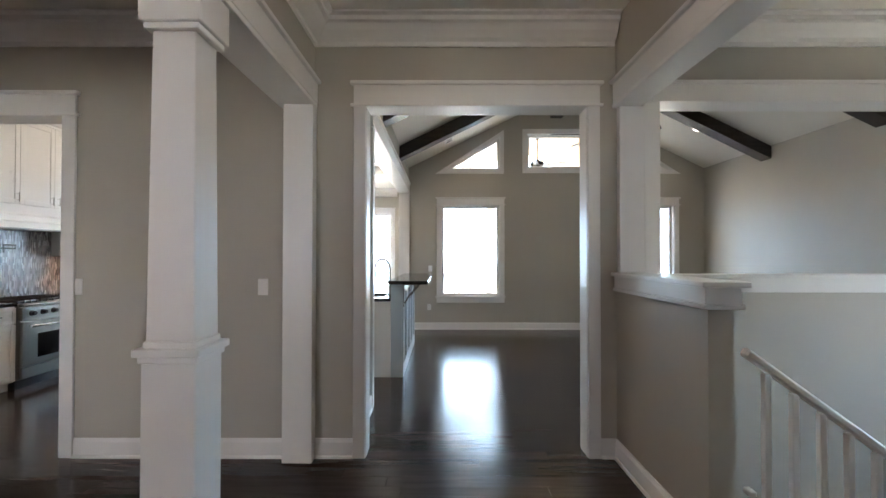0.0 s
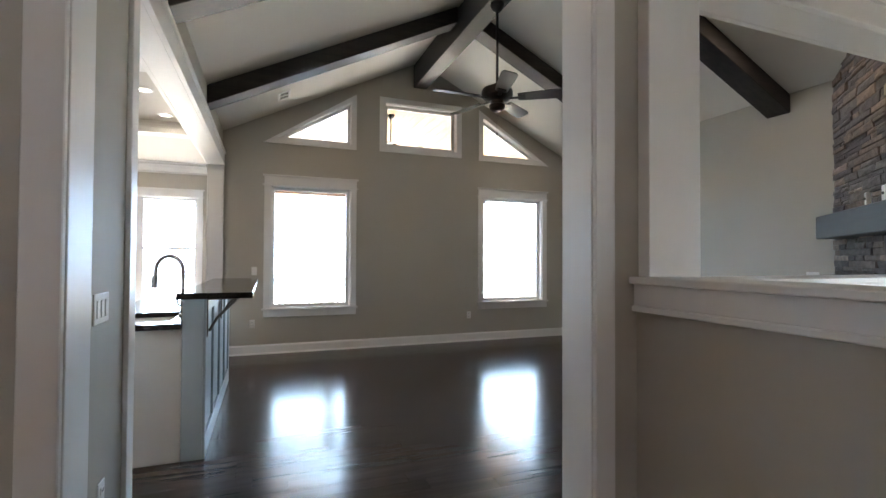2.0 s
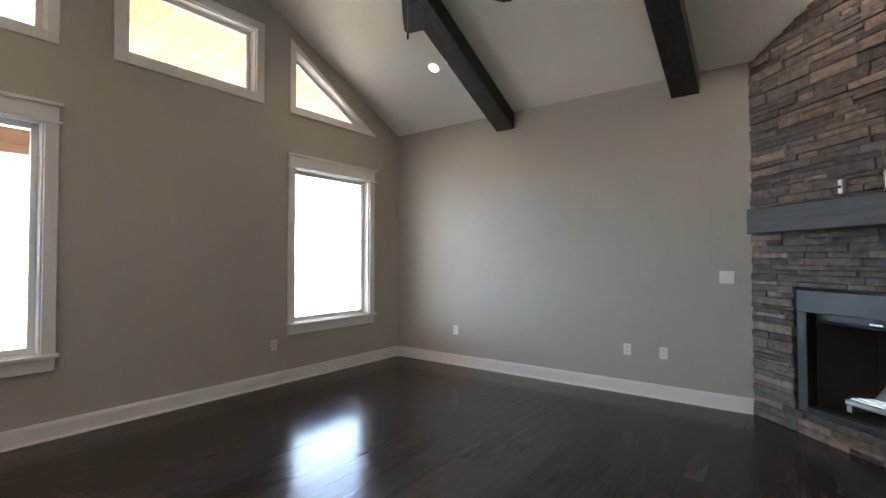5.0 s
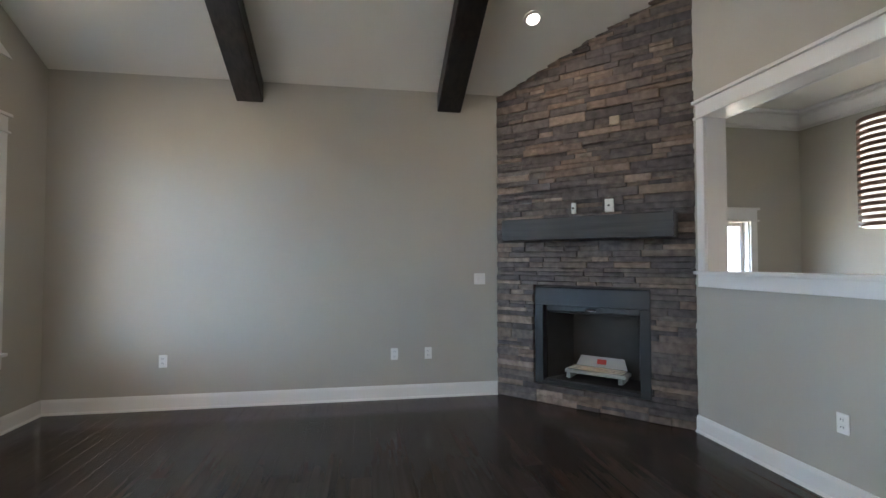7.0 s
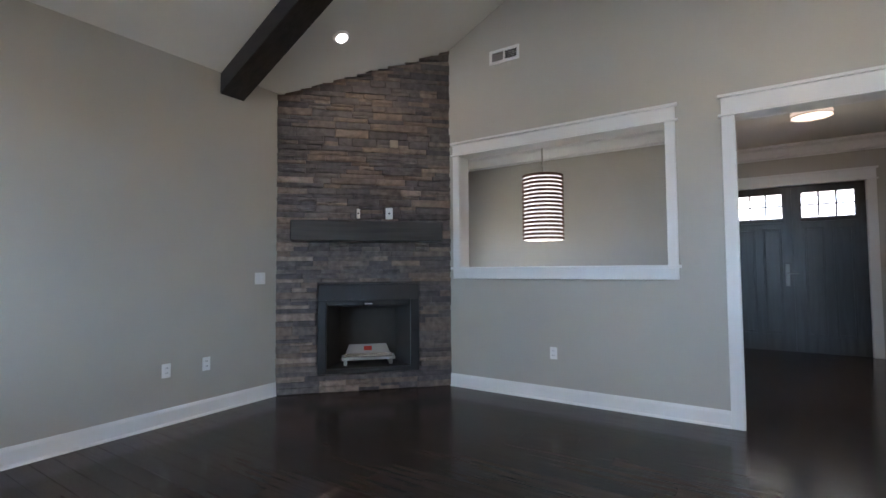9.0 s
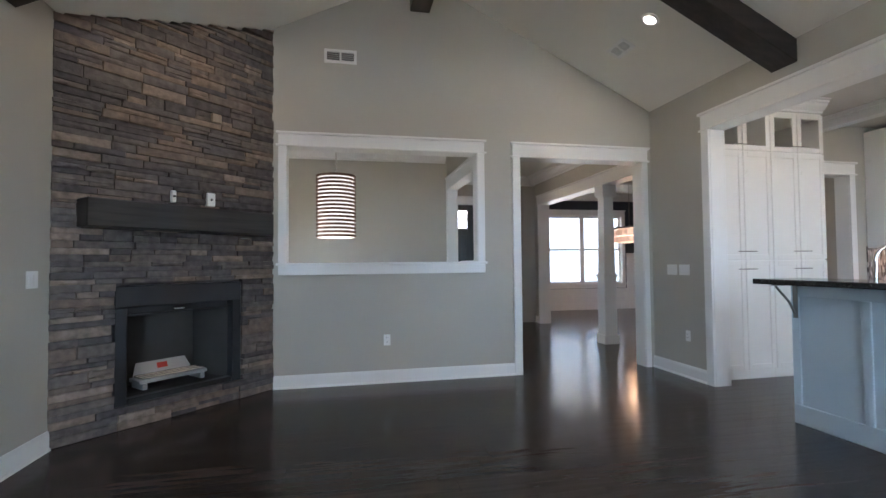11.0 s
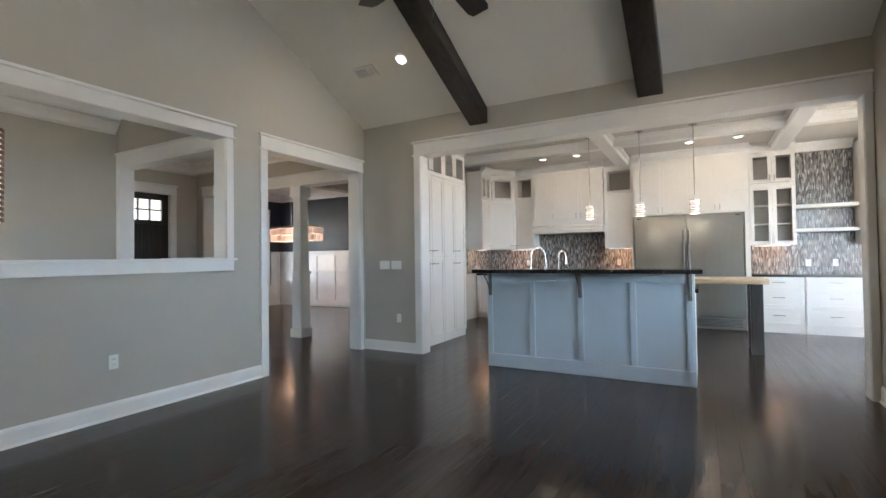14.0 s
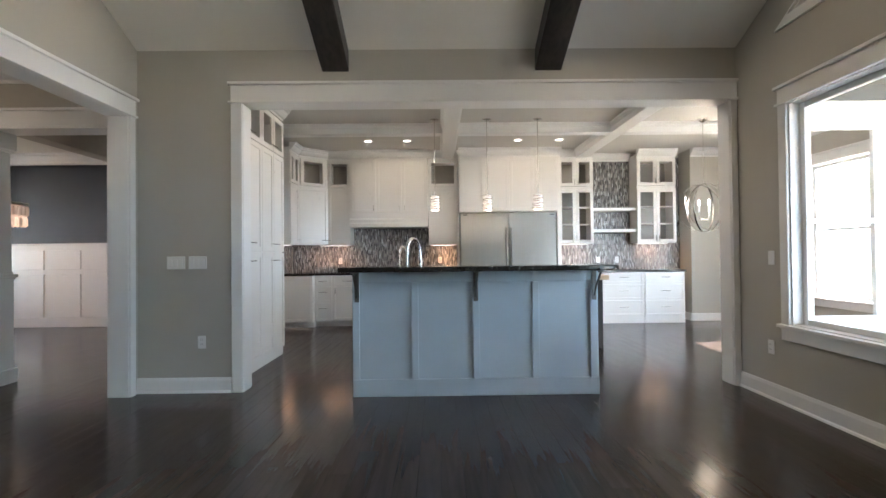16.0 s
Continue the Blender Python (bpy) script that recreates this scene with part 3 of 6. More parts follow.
def window(name, label, along, u0, u1, z0, z1, t_in, t_out, way, rails=(), bars=(), stool=True, side=0.09, head=0.13, plain_trim=False):
    """A window in a wall opening: lining, sash, pane and casing on the room side."""
    top = boards(name, label)
    ti, to = min(t_in, t_out), max(t_in, t_out)
    lining(top, along, u0 + 0.02, u1 - 0.02, ti, to, z0 + 0.02, z1 - 0.02, True)
    mid = t_in + (t_out - t_in) * 0.6

    def b(nm, a0, c0, a1, c1, dt=0.02, mat=M_TRIM):
        q = bmesh.new()
        if along == "x":
            box(q, a0, mid - dt, c0, a1, mid + dt, c1, 0.004)
        else:
            box(q, mid - dt, a0, c0, mid + dt, a1, c1, 0.004)
        return part(nm, q, mat, top)
    a0, a1, c0, c1 = u0 + 0.02, u1 - 0.02, z0 + 0.02, z1 - 0.02
    f = 0.045
    b("sash_stile", a0, c0, a0 + f, c1)
    b("sash_stile", a1 - f, c0, a1, c1)
    b("sash_rail", a0 + f, c0, a1 - f, c0 + f)
    b("sash_rail", a0 + f, c1 - f, a1 - f, c1)
    for z in rails:
        b("meeting_rail", a0 + f, z - 0.022, a1 - f, z + 0.022, 0.022)
    for u, w_ in bars:
        b("mullion", u - w_ / 2, c0 + f, u + w_ / 2, c1 - f, 0.021)
    q = bmesh.new()
    if along == "x":
        box(q, a0 + f, mid - 0.003, c0 + f, a1 - f, mid + 0.003, c1 - f)
    else:
        box(q, mid - 0.003, a0 + f, c0 + f, mid + 0.003, a1 - f, c1 - f)
    pane_ob(q, top)
    o = {"n": (u1 - 0.01, t_in), "s": (u0 + 0.01, t_in), "e": (t_in, u0 + 0.01), "w": (t_in, u1 - 0.01)}[way]
    m = on_wall(o[0], o[1], 0, way)
    w = u1 - u0 - 0.02
    if plain_trim:
        for c in ((-side, z0 - side + 0.01, w + side, z0 + 0.006), (-side, z1 - 0.006, w + side, z1 + side - 0.01), (-side, z0 + 0.006, -0.0, z1 - 0.006), (w, z0 + 0.006, w + side, z1 - 0.006)):
            q = bmesh.new()
            box(q, c[0], -0.022, c[1], c[2], 0, c[3], 0.003, m)
            part("casing_board", q, M_TRIM, top)
    else:
        craftsman(top, m, w, z0 + 0.012, z1 - 0.012, leg=side, head=head, apron=stool)
    return top


window("window_1", "tall white picture window facing the porch", "x", *W1[::2], *W1[1::2], N, N + 0.17, "s")
window("window_2", "tall white picture window facing the porch", "x", *W2[::2], *W2[1::2], N, N + 0.17, "s")
window("window_3", "high white clerestory window under the ridge", "x", *WC[::2], *WC[1::2], N, N + 0.17, "s", plain_trim=True)
window("window_4", "wide white twin nook window with meeting rails", "x", -3.24, -1.34, 0.55, 2.47, 11.7, 11.85, "s", rails=(1.52,), bars=((-2.29, 0.11),))
window("window_5", "white twin nook window onto the porch", "y", 9.55, 11.3, 0.55, 2.42, WK, W, "w", rails=(1.5,), bars=((10.42, 0.16),))
window("window_6", "white twin dining window with meeting rails", "x", -4.40, -2.10, 0.68, 2.52, -2.85, -3.0, "n", rails=(1.6,), bars=((-3.25, 0.12),))
window("window_7", "small white stair window", "y", 1.83, 2.67, 0.35, 1.84, E, E + 0.16, "w")


def slant_window(name, label, u_low, u_high, z0, z1):
    """A three-cornered window whose head follows the roof."""
    top = boards(name, label)
    s = 1 if u_high > u_low else -1
    w = abs(u_high - u_low)
    rise = (z1 - z0 - 0.02) / w
    run = math.hypot(1, rise)

    def ring(nm, out, inn, y0, y1, mat=M_TRIM):
        """Triangular frame between two offsets from the glass line, in three boards."""
        def tri(d):
            lo = u_low - s * min(d * (1 + run) / rise, 0.10)
            return [(lo, z0 - d), (u_high + s * d, z0 - d), (u_high + s * d, z0 + 0.02 + rise * w + d * run + rise * d)]
        A, B = tri(out), tri(inn)
        for i in range(3):
            j = (i + 1) % 3
            q = bmesh.new()
            v = [[q.verts.new((p[0], y, p[1])) for p in (A[i], A[j], B[j], B[i])] for y in (y0, y1)]
            q.faces.new(v[0])
            q.faces.new(v[1][::-1])
            for k in range(4):
                q.faces.new((v[0][k], v[0][(k + 1) % 4], v[1][(k + 1) % 4], v[1][k]))
            part(nm, q, mat, top)
        return B
    ring("casing_board", 0.062, -0.012, N - 0.022, N - 0.0005)
    ring("jamb", 0.0, -0.02, N - 0.0005, N + 0.17)
    g = ring("sash_rail", -0.02, -0.06, N + 0.08, N + 0.12)
    q = bmesh.new()
    v = [[q.verts.new((p[0], y, p[1])) for p in g] for y in (N + 0.097, N + 0.103)]
    q.faces.new(v[0])
    q.faces.new(v[1])
    for k in range(3):
        q.faces.new((v[0][k], v[0][(k + 1) % 3], v[1][(k + 1) % 3], v[1][k]))
    pane_ob(q, top)


slant_window("window_8", "three-cornered white window under the rafters", T1[0], T1[2], 3.06, 3.735)
slant_window("window_9", "three-cornered white window under the rafters", T2[2], T2[0], 3.06, 3.735)

# ---- outside ----
slab("ground", -70, -70, -0.8, 70, 90, -0.6, plain("dry_winter_grass", (0.52, 0.46, 0.34), 0.9, vary=0.4, scale=0.6, grain=20, bump=0.6), "winter lawn", "ground")
slab("porch_floor", WK + 0.2, N + 0.17, -0.3, 5.2, 13.2, -0.05, plain("porch_concrete", (0.56, 0.54, 0.51), 0.8, vary=0.1), "pale concrete porch floor", "floor")
# woods backdrop that emits bluish light, standing in for daylight through the windows
m_back, n_, l_, b_ = nodes_of("glowing_hazy_woods")
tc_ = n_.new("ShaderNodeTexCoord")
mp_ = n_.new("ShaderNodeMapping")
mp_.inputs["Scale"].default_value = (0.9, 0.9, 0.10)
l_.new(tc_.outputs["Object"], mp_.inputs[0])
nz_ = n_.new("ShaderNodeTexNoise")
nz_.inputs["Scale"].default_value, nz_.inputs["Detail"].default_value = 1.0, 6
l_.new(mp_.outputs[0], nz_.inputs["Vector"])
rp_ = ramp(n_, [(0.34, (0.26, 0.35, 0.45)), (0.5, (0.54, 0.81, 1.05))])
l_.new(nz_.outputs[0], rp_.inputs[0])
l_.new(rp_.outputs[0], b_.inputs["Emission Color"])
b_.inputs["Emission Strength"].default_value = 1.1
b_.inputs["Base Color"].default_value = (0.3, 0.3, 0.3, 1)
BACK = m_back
# copies with weaker glow, set by how bright the south and east rooms should be
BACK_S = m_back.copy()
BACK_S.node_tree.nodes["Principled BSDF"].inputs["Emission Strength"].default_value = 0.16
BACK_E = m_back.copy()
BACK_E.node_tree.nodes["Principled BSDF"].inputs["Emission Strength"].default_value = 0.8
slab("backdrop_north", -60, 58, -3.0, 60, 58.5, 26, BACK, "glowing winter woods backdrop that stands in for daylight", "backdrop")
slab("backdrop_south", -60, -58.5, -3.0, 60, -58, 26, BACK_S, "glowing winter woods backdrop that stands in for daylight", "backdrop")
slab("backdrop_east", 62, -58, -3.0, 62.5, 58, 26, BACK_E, "glowing winter woods backdrop that stands in for daylight", "backdrop")
# vaulted pine porch ceiling
for s, lab in ((1, "west"), (-1, "east")):
    q = bmesh.new()
    n_boards = 22
    x_edge = RIDGE_X - s * 3.1
    for k in range(n_boards):
        a, b = k / n_boards, (k + 1) / n_boards - 0.0015
        xa, xb = x_edge + (RIDGE_X - x_edge) * a, x_edge + (RIDGE_X - x_edge) * b
        za, zb = 2.95 + (4.35 - 2.95) * a, 2.95 + (4.35 - 2.95) * b
        v = [q.verts.new(p) for p in ((xa, N + 0.18, za), (xb, N + 0.18, zb), (xb, 13.2, zb), (xa, 13.2, za))]
        w_ = [q.verts.new((p.co.x, p.co.y, p.co.z + 0.03)) for p in v]
        q.faces.new(v)
        q.faces.new(w_[::-1])
        for i in range(4):
            q.faces.new((v[i], v[(i + 1) % 4], w_[(i + 1) % 4], w_[i]))
    solo("porch_ceiling_" + lab, q, M_PINE, "yellow pine boards of the porch ceiling", "ceiling", "", "structure")

# ---- living room ----
BEAMS = (5.345, 7.295)


def rafter(y, side):
    """Boxed beam that follows one slope from the side wall to the ridge beam."""
    q = bmesh.new()
    x_wall = W if side < 0 else E
    x_in = RIDGE_X + side * 0.115
    pts = [(x_wall, EAVE - 0.195), (x_in, EAVE - 0.195 + SLOPE * abs(x_in - x_wall)), (x_in, roof_z(x_in)), (x_wall, EAVE)]
    base = Vector((x_wall, y, EAVE - 0.195))
    v = [[q.verts.new((x - base.x, yy, z - base.z)) for x, z in pts] for yy in (-0.122, 0.122)]
    q.faces.new(v[0])
    q.faces.new(v[1])
    for k in range(4):
        q.faces.new((v[0][k], v[0][(k + 1) % 4], v[1][(k + 1) % 4], v[1][k]))
    bmesh.ops.bevel(q, geom=q.edges[:], offset=0.006, segments=1, affect='EDGES')
    return solo("ceiling_beam", q, M_BEAM, "dark espresso stained boxed beam on the vaulted ceiling", "beam", "rafter beams", m=Matrix.Translation(base))


for y in BEAMS:
    for side in (-1, 1):
        rafter(y, side)
q = bmesh.new()
box(q, -0.11, 0.0, 0.0, 0.11, N - S - 0.004, 0.36, 0.006)
solo("ridge_beam", q, wood("dark_ridge_wood", (0.012, 0.009, 0.008), (0.035, 0.026, 0.021), 0.42, along=1), "dark espresso stained boxed beam along the ridge", "beam", m=pose(RIDGE_X, S + 0.002, 4.07))


def ceiling_fan(m, label, drop):
    top = thing("ceiling_fan", m, label, "ceiling fan")
    q = bmesh.new()
    turned(q, [(0.075, 0.0), (0.075, -0.03), (0.045, -0.075), (0.014, -0.09)])
    part("canopy", q, M_FAN, top, smooth=True)
    q = bmesh.new()
    turned(q, [(0.014, -0.085), (0.014, -drop + 0.14)], 12)
    part("downrod", q, M_FAN, top, smooth=True)
    q = bmesh.new()
    z = -drop
    turned(q, [(0.02, z + 0.16), (0.045, z + 0.15), (0.06, z + 0.12), (0.15, z + 0.10), (0.165, z + 0.07), (0.165, z + 0.02), (0.13, z - 0.015), (0.075, z - 0.03), (0.07, z - 0.06), (0.085, z - 0.075), (0.08, z - 0.11), (0.05, z - 0.135), (0.012, z - 0.14)], 28)
    part("motor_housing", q, M_FAN, top, smooth=True)
    for k in range(5):
        a = radians(36.6 + 72 * k)
        r = Matrix.Rotation(a, 4, 'Z') @ Matrix.Translation((0, 0, z)) @ Matrix.Rotation(radians(-13), 4, 'X')
        q = bmesh.new()
        out = []
        for i in range(11):
            f = i / 10
            x = 0.22 + 0.49 * f
            w = 0.062 + 0.018 * math.sin(f * math.pi * 0.55) + (0.0 if f < 0.9 else -0.02 * (f - 0.9) * 10)
            out.append((x, w))
        ring = [(x, w) for x, w in out] + [(x, -w) for x, w in out[::-1]]
        for zz in (0.004, -0.004):
            q.faces.new([q.verts.new(r @ Vector((x, w, zz))) for x, w in (ring if zz > 0 else ring[::-1])])
        q.verts.ensure_lookup_table()
        n = len(ring)
        for i in range(n):
            j = (i + 1) % n
            q.faces.new((q.verts[i], q.verts[j], q.verts[n + (n - 1 - j)], q.verts[n + (n - 1 - i)]))
        blade = part("blade", q, M_BLADE, top)
        q = bmesh.new()
        box(q, 0.13, -0.018, -0.014, 0.25, 0.018, -0.005, 0.003, r)
        box(q, 0.23, -0.045, -0.014, 0.30, 0.045, -0.005, 0.003, r)
        part("blade_iron", q, M_FAN, blade)
    q = bmesh.new()
    turned(q, [(0.0015, z - 0.13), (0.0015, z - 0.36)], 6)
    part("pull_chain", q, M_CHROME, top)
    q = bmesh.new()
    turned(q, [(0.003, z - 0.40), (0.008, z - 0.385), (0.003, z - 0.36)], 8)
    part("chain_knob", q, M_FAN, top)
    return top


ceiling_fan(pose(RIDGE_X, 6.36, 4.07), "dark bronze five-blade ceiling fan hung from the ridge beam", 1.01)


def plate(m, kind, label):
    """Wall plate on a face: m as on_wall at its centre."""
    wide = {"outlet": 0.072, "switch": 0.118, "triple": 0.165, "single": 0.072}[kind]
    top = thing({"outlet": "wall_outlet"}.get(kind, "light_switch"), m, label, "outlet" if kind == "outlet" else "switch", "wall plates")
    q = bmesh.new()
    box(q, -wide / 2, -0.007, -0.058, wide / 2, 0, 0.058, 0.003)
    part("cover_plate", q, M_PLATE, top)
    if kind == "outlet":
        for z in (-0.021, 0.021):
            q = bmesh.new()
            box(q, -0.017, -0.010, z - 0.015, 0.017, -0.0065, z + 0.015, 0.003)
            face = part("receptacle", q, M_PLATE, top)
            for x in (-0.007, 0.007):
                q = bmesh.new()
                box(q, x - 0.0015, -0.0108, z - 0.004, x + 0.0015, -0.0098, z + 0.008)
                part("slot", q, M_SLOT, face)
    else:
        n = {"switch": 2, "triple": 3, "single": 1}[kind]
        for k in range(n):
            x = (k - (n - 1) / 2) * 0.046
            q = bmesh.new()
            box(q, x - 0.016, -0.011, -0.033, x + 0.016, -0.0065, 0.033, 0.003)
            part("rocker", q, M_PLATE, top)
    return top


for y in (8.03, 5.90, 5.56):
    plate(on_wall(E, y, 0.445, "w"), "outlet", "white duplex outlet low on the greige wall")
plate(on_wall(E, 5.025, 1.19, "w"), "switch", "white double rocker switch beside the stone fireplace")
plate(on_wall(2.51, S, 0.456, "n"), "outlet", "white duplex outlet below the pass-through")
plate(on_wall(W, 3.89, 1.175, "e"), "triple", "white triple rocker switch beside the doorway")
plate(on_wall(W, 4.085, 1.175, "e"), "triple", "white triple rocker switch beside the kitchen opening")
plate(on_wall(W, 4.12, 0.455, "e"), "outlet", "white duplex outlet beside the kitchen opening")
for x, z in ((-0.30, 1.17), (-0.32, 0.43)):
    plate(on_wall(x, N, z, "s"), "single" if z > 1 else "outlet", "white wall plate beside the tall window")
plate(on_wall(2.99, N, 0.43, "s"), "outlet", "white duplex outlet beside the tall window")
plate(on_wall(-1.0, 11.7, 1.2, "s"), "switch", "white double rocker switch beside the nook window")
plate(on_wall(-1.32, SH, 1.20, "s"), "single", "white rocker switch on the hall wall")
plate(on_wall(-2.635, SH, 1.20, "s"), "single", "white rocker switch beside the corridor doorway")


def air_vent(m, w, h, label):
    top = thing("air_vent", m, label, "vent", "air vents")
    q = bmesh.new()
    for c in ((-w / 2, -h / 2, w / 2, -h / 2 + 0.028), (-w / 2, h / 2 - 0.028, w / 2, h / 2), (-w / 2, -h / 2 + 0.028, -w / 2 + 0.028, h / 2 - 0.028), (w / 2 - 0.028, -h / 2 + 0.028, w / 2, h / 2 - 0.028), (-0.01, -h / 2 + 0.028, 0.01, h / 2 - 0.028)):
        box(q, c[0], -0.012, c[1], c[2], 0, c[3], 0.002)
    part("frame", q, M_TRIM, top)
    q = bmesh.new()
    box(q, -w / 2 + 0.01, -0.003, -h / 2 + 0.01, w / 2 - 0.01, -0.0005, h / 2 - 0.01)
    part("backing", q, M_SLOT, top)
    n = max(5, int((h - 0.056) / 0.016))
    for i in range(n):
        z = -h / 2 + 0.034 + (h - 0.068) * i / (n - 1)
        q = bmesh.new()
        mm = Matrix.Translation((0, -0.006, z)) @ Matrix.Rotation(radians(38), 4, 'X')
        box(q, -w / 2 + 0.028, -0.006, -0.001, w / 2 - 0.028, 0.006, 0.001, 0, mm)
        part("slat", q, M_TRIM, top)


def on_slope(x, y):
    """Pose flat against the sloping ceiling, local -y out of it, local x along y."""
    s = SLOPE if x < RIDGE_X else -SLOPE
    out = Vector((s, 0, -1)).normalized()
    ax = Vector((0, 1, 0))
    up = ax.cross(-out)
    return Matrix.Translation((x, y, roof_z(x))) @ Matrix((ax, -out, up)).transposed().to_4x4()


air_vent(on_wall(2.99, S, 3.50, "n"), 0.34, 0.15, "white grille high on the greige gable wall")
air_vent(on_slope(0.11, 4.25), 0.30, 0.17, "white grille on the sloping ceiling")
air_vent(on_slope(0.05, 8.35), 0.30, 0.17, "white grille on the sloping ceiling")


def downlight(m, lamp, power, label="lit recessed downlight with a white trim ring"):
    """Recessed can; m has local -y out of the ceiling."""
    top = thing("recessed_light", m, label, "downlight", "recessed downlights")
    rot = Matrix.Rotation(radians(90), 4, 'X')
    q = bmesh.new()
    ring = [(0.056, 0.0), (0.082, 0.0), (0.080, 0.006), (0.058, 0.009)]
    seg = 28
    rr = [[q.verts.new(rot @ Vector((r * math.cos(2 * math.pi * k / seg), r * math.sin(2 * math.pi * k / seg), z))) for k in range(seg)] for r, z in ring]
    for a, b in zip(rr, rr[1:] + rr[:1]):
        for k in range(seg):
            q.faces.new((a[k], a[(k + 1) % seg], b[(k + 1) % seg], b[k]))
    part("trim_ring", q, M_TRIM, top, smooth=True)
    q = bmesh.new()
    turned(q, [(0.056, 0.0005), (0.056, 0.003)], 28, rot)
    part("lens", q, M_LENS, top)
    if power:
        can_light("downlight", m @ Matrix.Translation((0, -0.02, 0)) @ Matrix.Rotation(radians(-90), 4, 'X'), power, 0.12)


for x, y in ((0.15, 4.79), (4.14, 4.74), (4.14, 7.74), (0.12, 7.74)):
    downlight(on_slope(x, y), True, 2.3)

# stone fireplace across the corner
FW = 1.838
FM = pose(4.97, 4.84, 0, 0, 0, 225)


def breast_top(u):
    return roof_z(4.97 - 0.7071 * u)


fire = thing("stone_fireplace", FM, "corner fireplace of stacked brown ledge stone with a black firebox", "fireplace")
BX0, BX1, BZ0, BZ1 = 0.50, 1.40, 0.22, 0.945
q = bmesh.new()
D = 0.06


def face_poly(q, u0, u1, z0, z1, slope_top=False):
    tops = (breast_top(u0) - 0.002, breast_top(u1) - 0.002) if slope_top else (z1, z1)
    v = [[q.verts.new((u, d, z)) for u, z in ((u0, z0), (u1, z0), (u1, tops[1]), (u0, tops[0]))] for d in (D, D + 0.05)]
    q.faces.new(v[0])
    q.faces.new(v[1])
    for k in range(4):
        q.faces.new((v[0][k], v[0][(k + 1) % 4], v[1][(k + 1) % 4], v[1][k]))


face_poly(q, 0.08, FW - 0.08, BZ1 + 0.02, 0, True)
face_poly(q, 0.08, BX0, 0, BZ1 + 0.02)
face_poly(q, BX1, FW - 0.08, 0, BZ1 + 0.02)
face_poly(q, BX0, BX1, 0, BZ0)
part("mortar_bed", q, M_MORTAR, fire)

# firebox lining, surround and burner
q = bmesh.new()
i0, i1, dep = 0.62, 1.28, 0.50
for a in (((BX0, D + 0.05, BZ0), (BX0, D + 0.05, BZ1), (i0, dep, BZ1 - 0.05), (i0, dep, BZ0)), ((BX1, D + 0.05, BZ0), (BX1, D + 0.05, BZ1), (i1, dep, BZ1 - 0.05), (i1, dep, BZ0)),
          ((i0, dep, BZ0), (i1, dep, BZ0), (i1, dep, BZ1 - 0.05), (i0, dep, BZ1 - 0.05)), ((BX0, D + 0.05, BZ0), (BX1, D + 0.05, BZ0), (i1, dep, BZ0), (i0, dep, BZ0)),
          ((BX0, D + 0.05, BZ1), (BX1, D + 0.05, BZ1), (i1, dep, BZ1 - 0.05), (i0, dep, BZ1 - 0.05))):
    f = q.faces.new([q.verts.new(p) for p in a])
bmesh.ops.remove_doubles(q, verts=q.verts, dist=1e-4)
bmesh.ops.solidify(q, geom=q.faces[:], thickness=0.012)
part("firebox", q, M_FIREBOX, fire, "sooty grey firebox lining")
for nm, c in (("surround_rail", (0.414, 0.02, 0.945, 1.485, 0.10, 1.118)), ("surround_stile", (0.414, 0.02, 0.18, 0.505, 0.10, 0.945)), ("surround_stile", (1.395, 0.02, 0.18, 1.485, 0.10, 0.945)), ("surround_rail", (0.505, 0.02, 0.18, 1.395, 0.10, 0.225))):
    q = bmesh.new()
    box(q, *c, 0.006)
    part(nm, q, M_BLACK, fire, "black metal surround")
q = bmesh.new()
box(q, 0.51, 0.105, 0.885, 1.39, 0.13, 0.945, 0.004)
pipe(q, [(0.53, 0.115, 0.872), (1.37, 0.115, 0.872)], 0.006)
part("damper_rail", q, M_BLACK, fire)
q = bmesh.new()
box(q, 0.90, 0.098, 0.893, 0.99, 0.106, 0.913, 0.003)
part("damper_handle", q, M_CHROME, fire)
burner = part("burner_tray", (lambda b: (box(b, 0.66, 0.17, 0.285, 1.24, 0.36, 0.315, 0.004), box(b, 0.68, 0.16, 0.235, 0.72, 0.36, 0.285, 0.003), box(b, 1.17, 0.16, 0.235, 1.21, 0.36, 0.285, 0.003), b)[-1])(bmesh.new()), M_LOGPAN, fire, "pale metal gas burner tray")
q = bmesh.new()
mm = Matrix.Translation((0.95, 0.38, 0.32)) @ Matrix.Rotation(radians(-24), 4, 'X')
v = [[q.verts.new(mm @ Vector((x, d, z))) for x, z in ((-0.25, 0), (0.25, 0), (0.21, 0.11), (-0.21, 0.11))] for d in (0, 0.006)]
q.faces.new(v[0])
q.faces.new(v[1])
for k in range(4):
    q.faces.new((v[0][k], v[0][(k + 1) % 4], v[1][(k + 1) % 4], v[1][k]))
part("heat_shield", q, M_LOGPAN, burner)
q = bmesh.new()
box(q, -0.045, -0.003, 0.035, 0.045, 0.0, 0.085, 0, mm)
part("warning_label", q, M_RED, burner, "red printed warning label")
q = bmesh.new()
for k in range(3):
    pipe(q, [(0.69, 0.20 + 0.06 * k, 0.325), (1.21, 0.20 + 0.06 * k, 0.325)], 0.012, 8)
part("burner_tube", q, M_CHROME, burner, smooth=True)
mantel = part("mantel", (lambda b: (box(b, 0.155, -0.18, 1.565, 1.71, 0.07, 1.775, 0.008), b)[-1])(bmesh.new()), M_MANTEL, fire, "charcoal stained timber mantel beam")
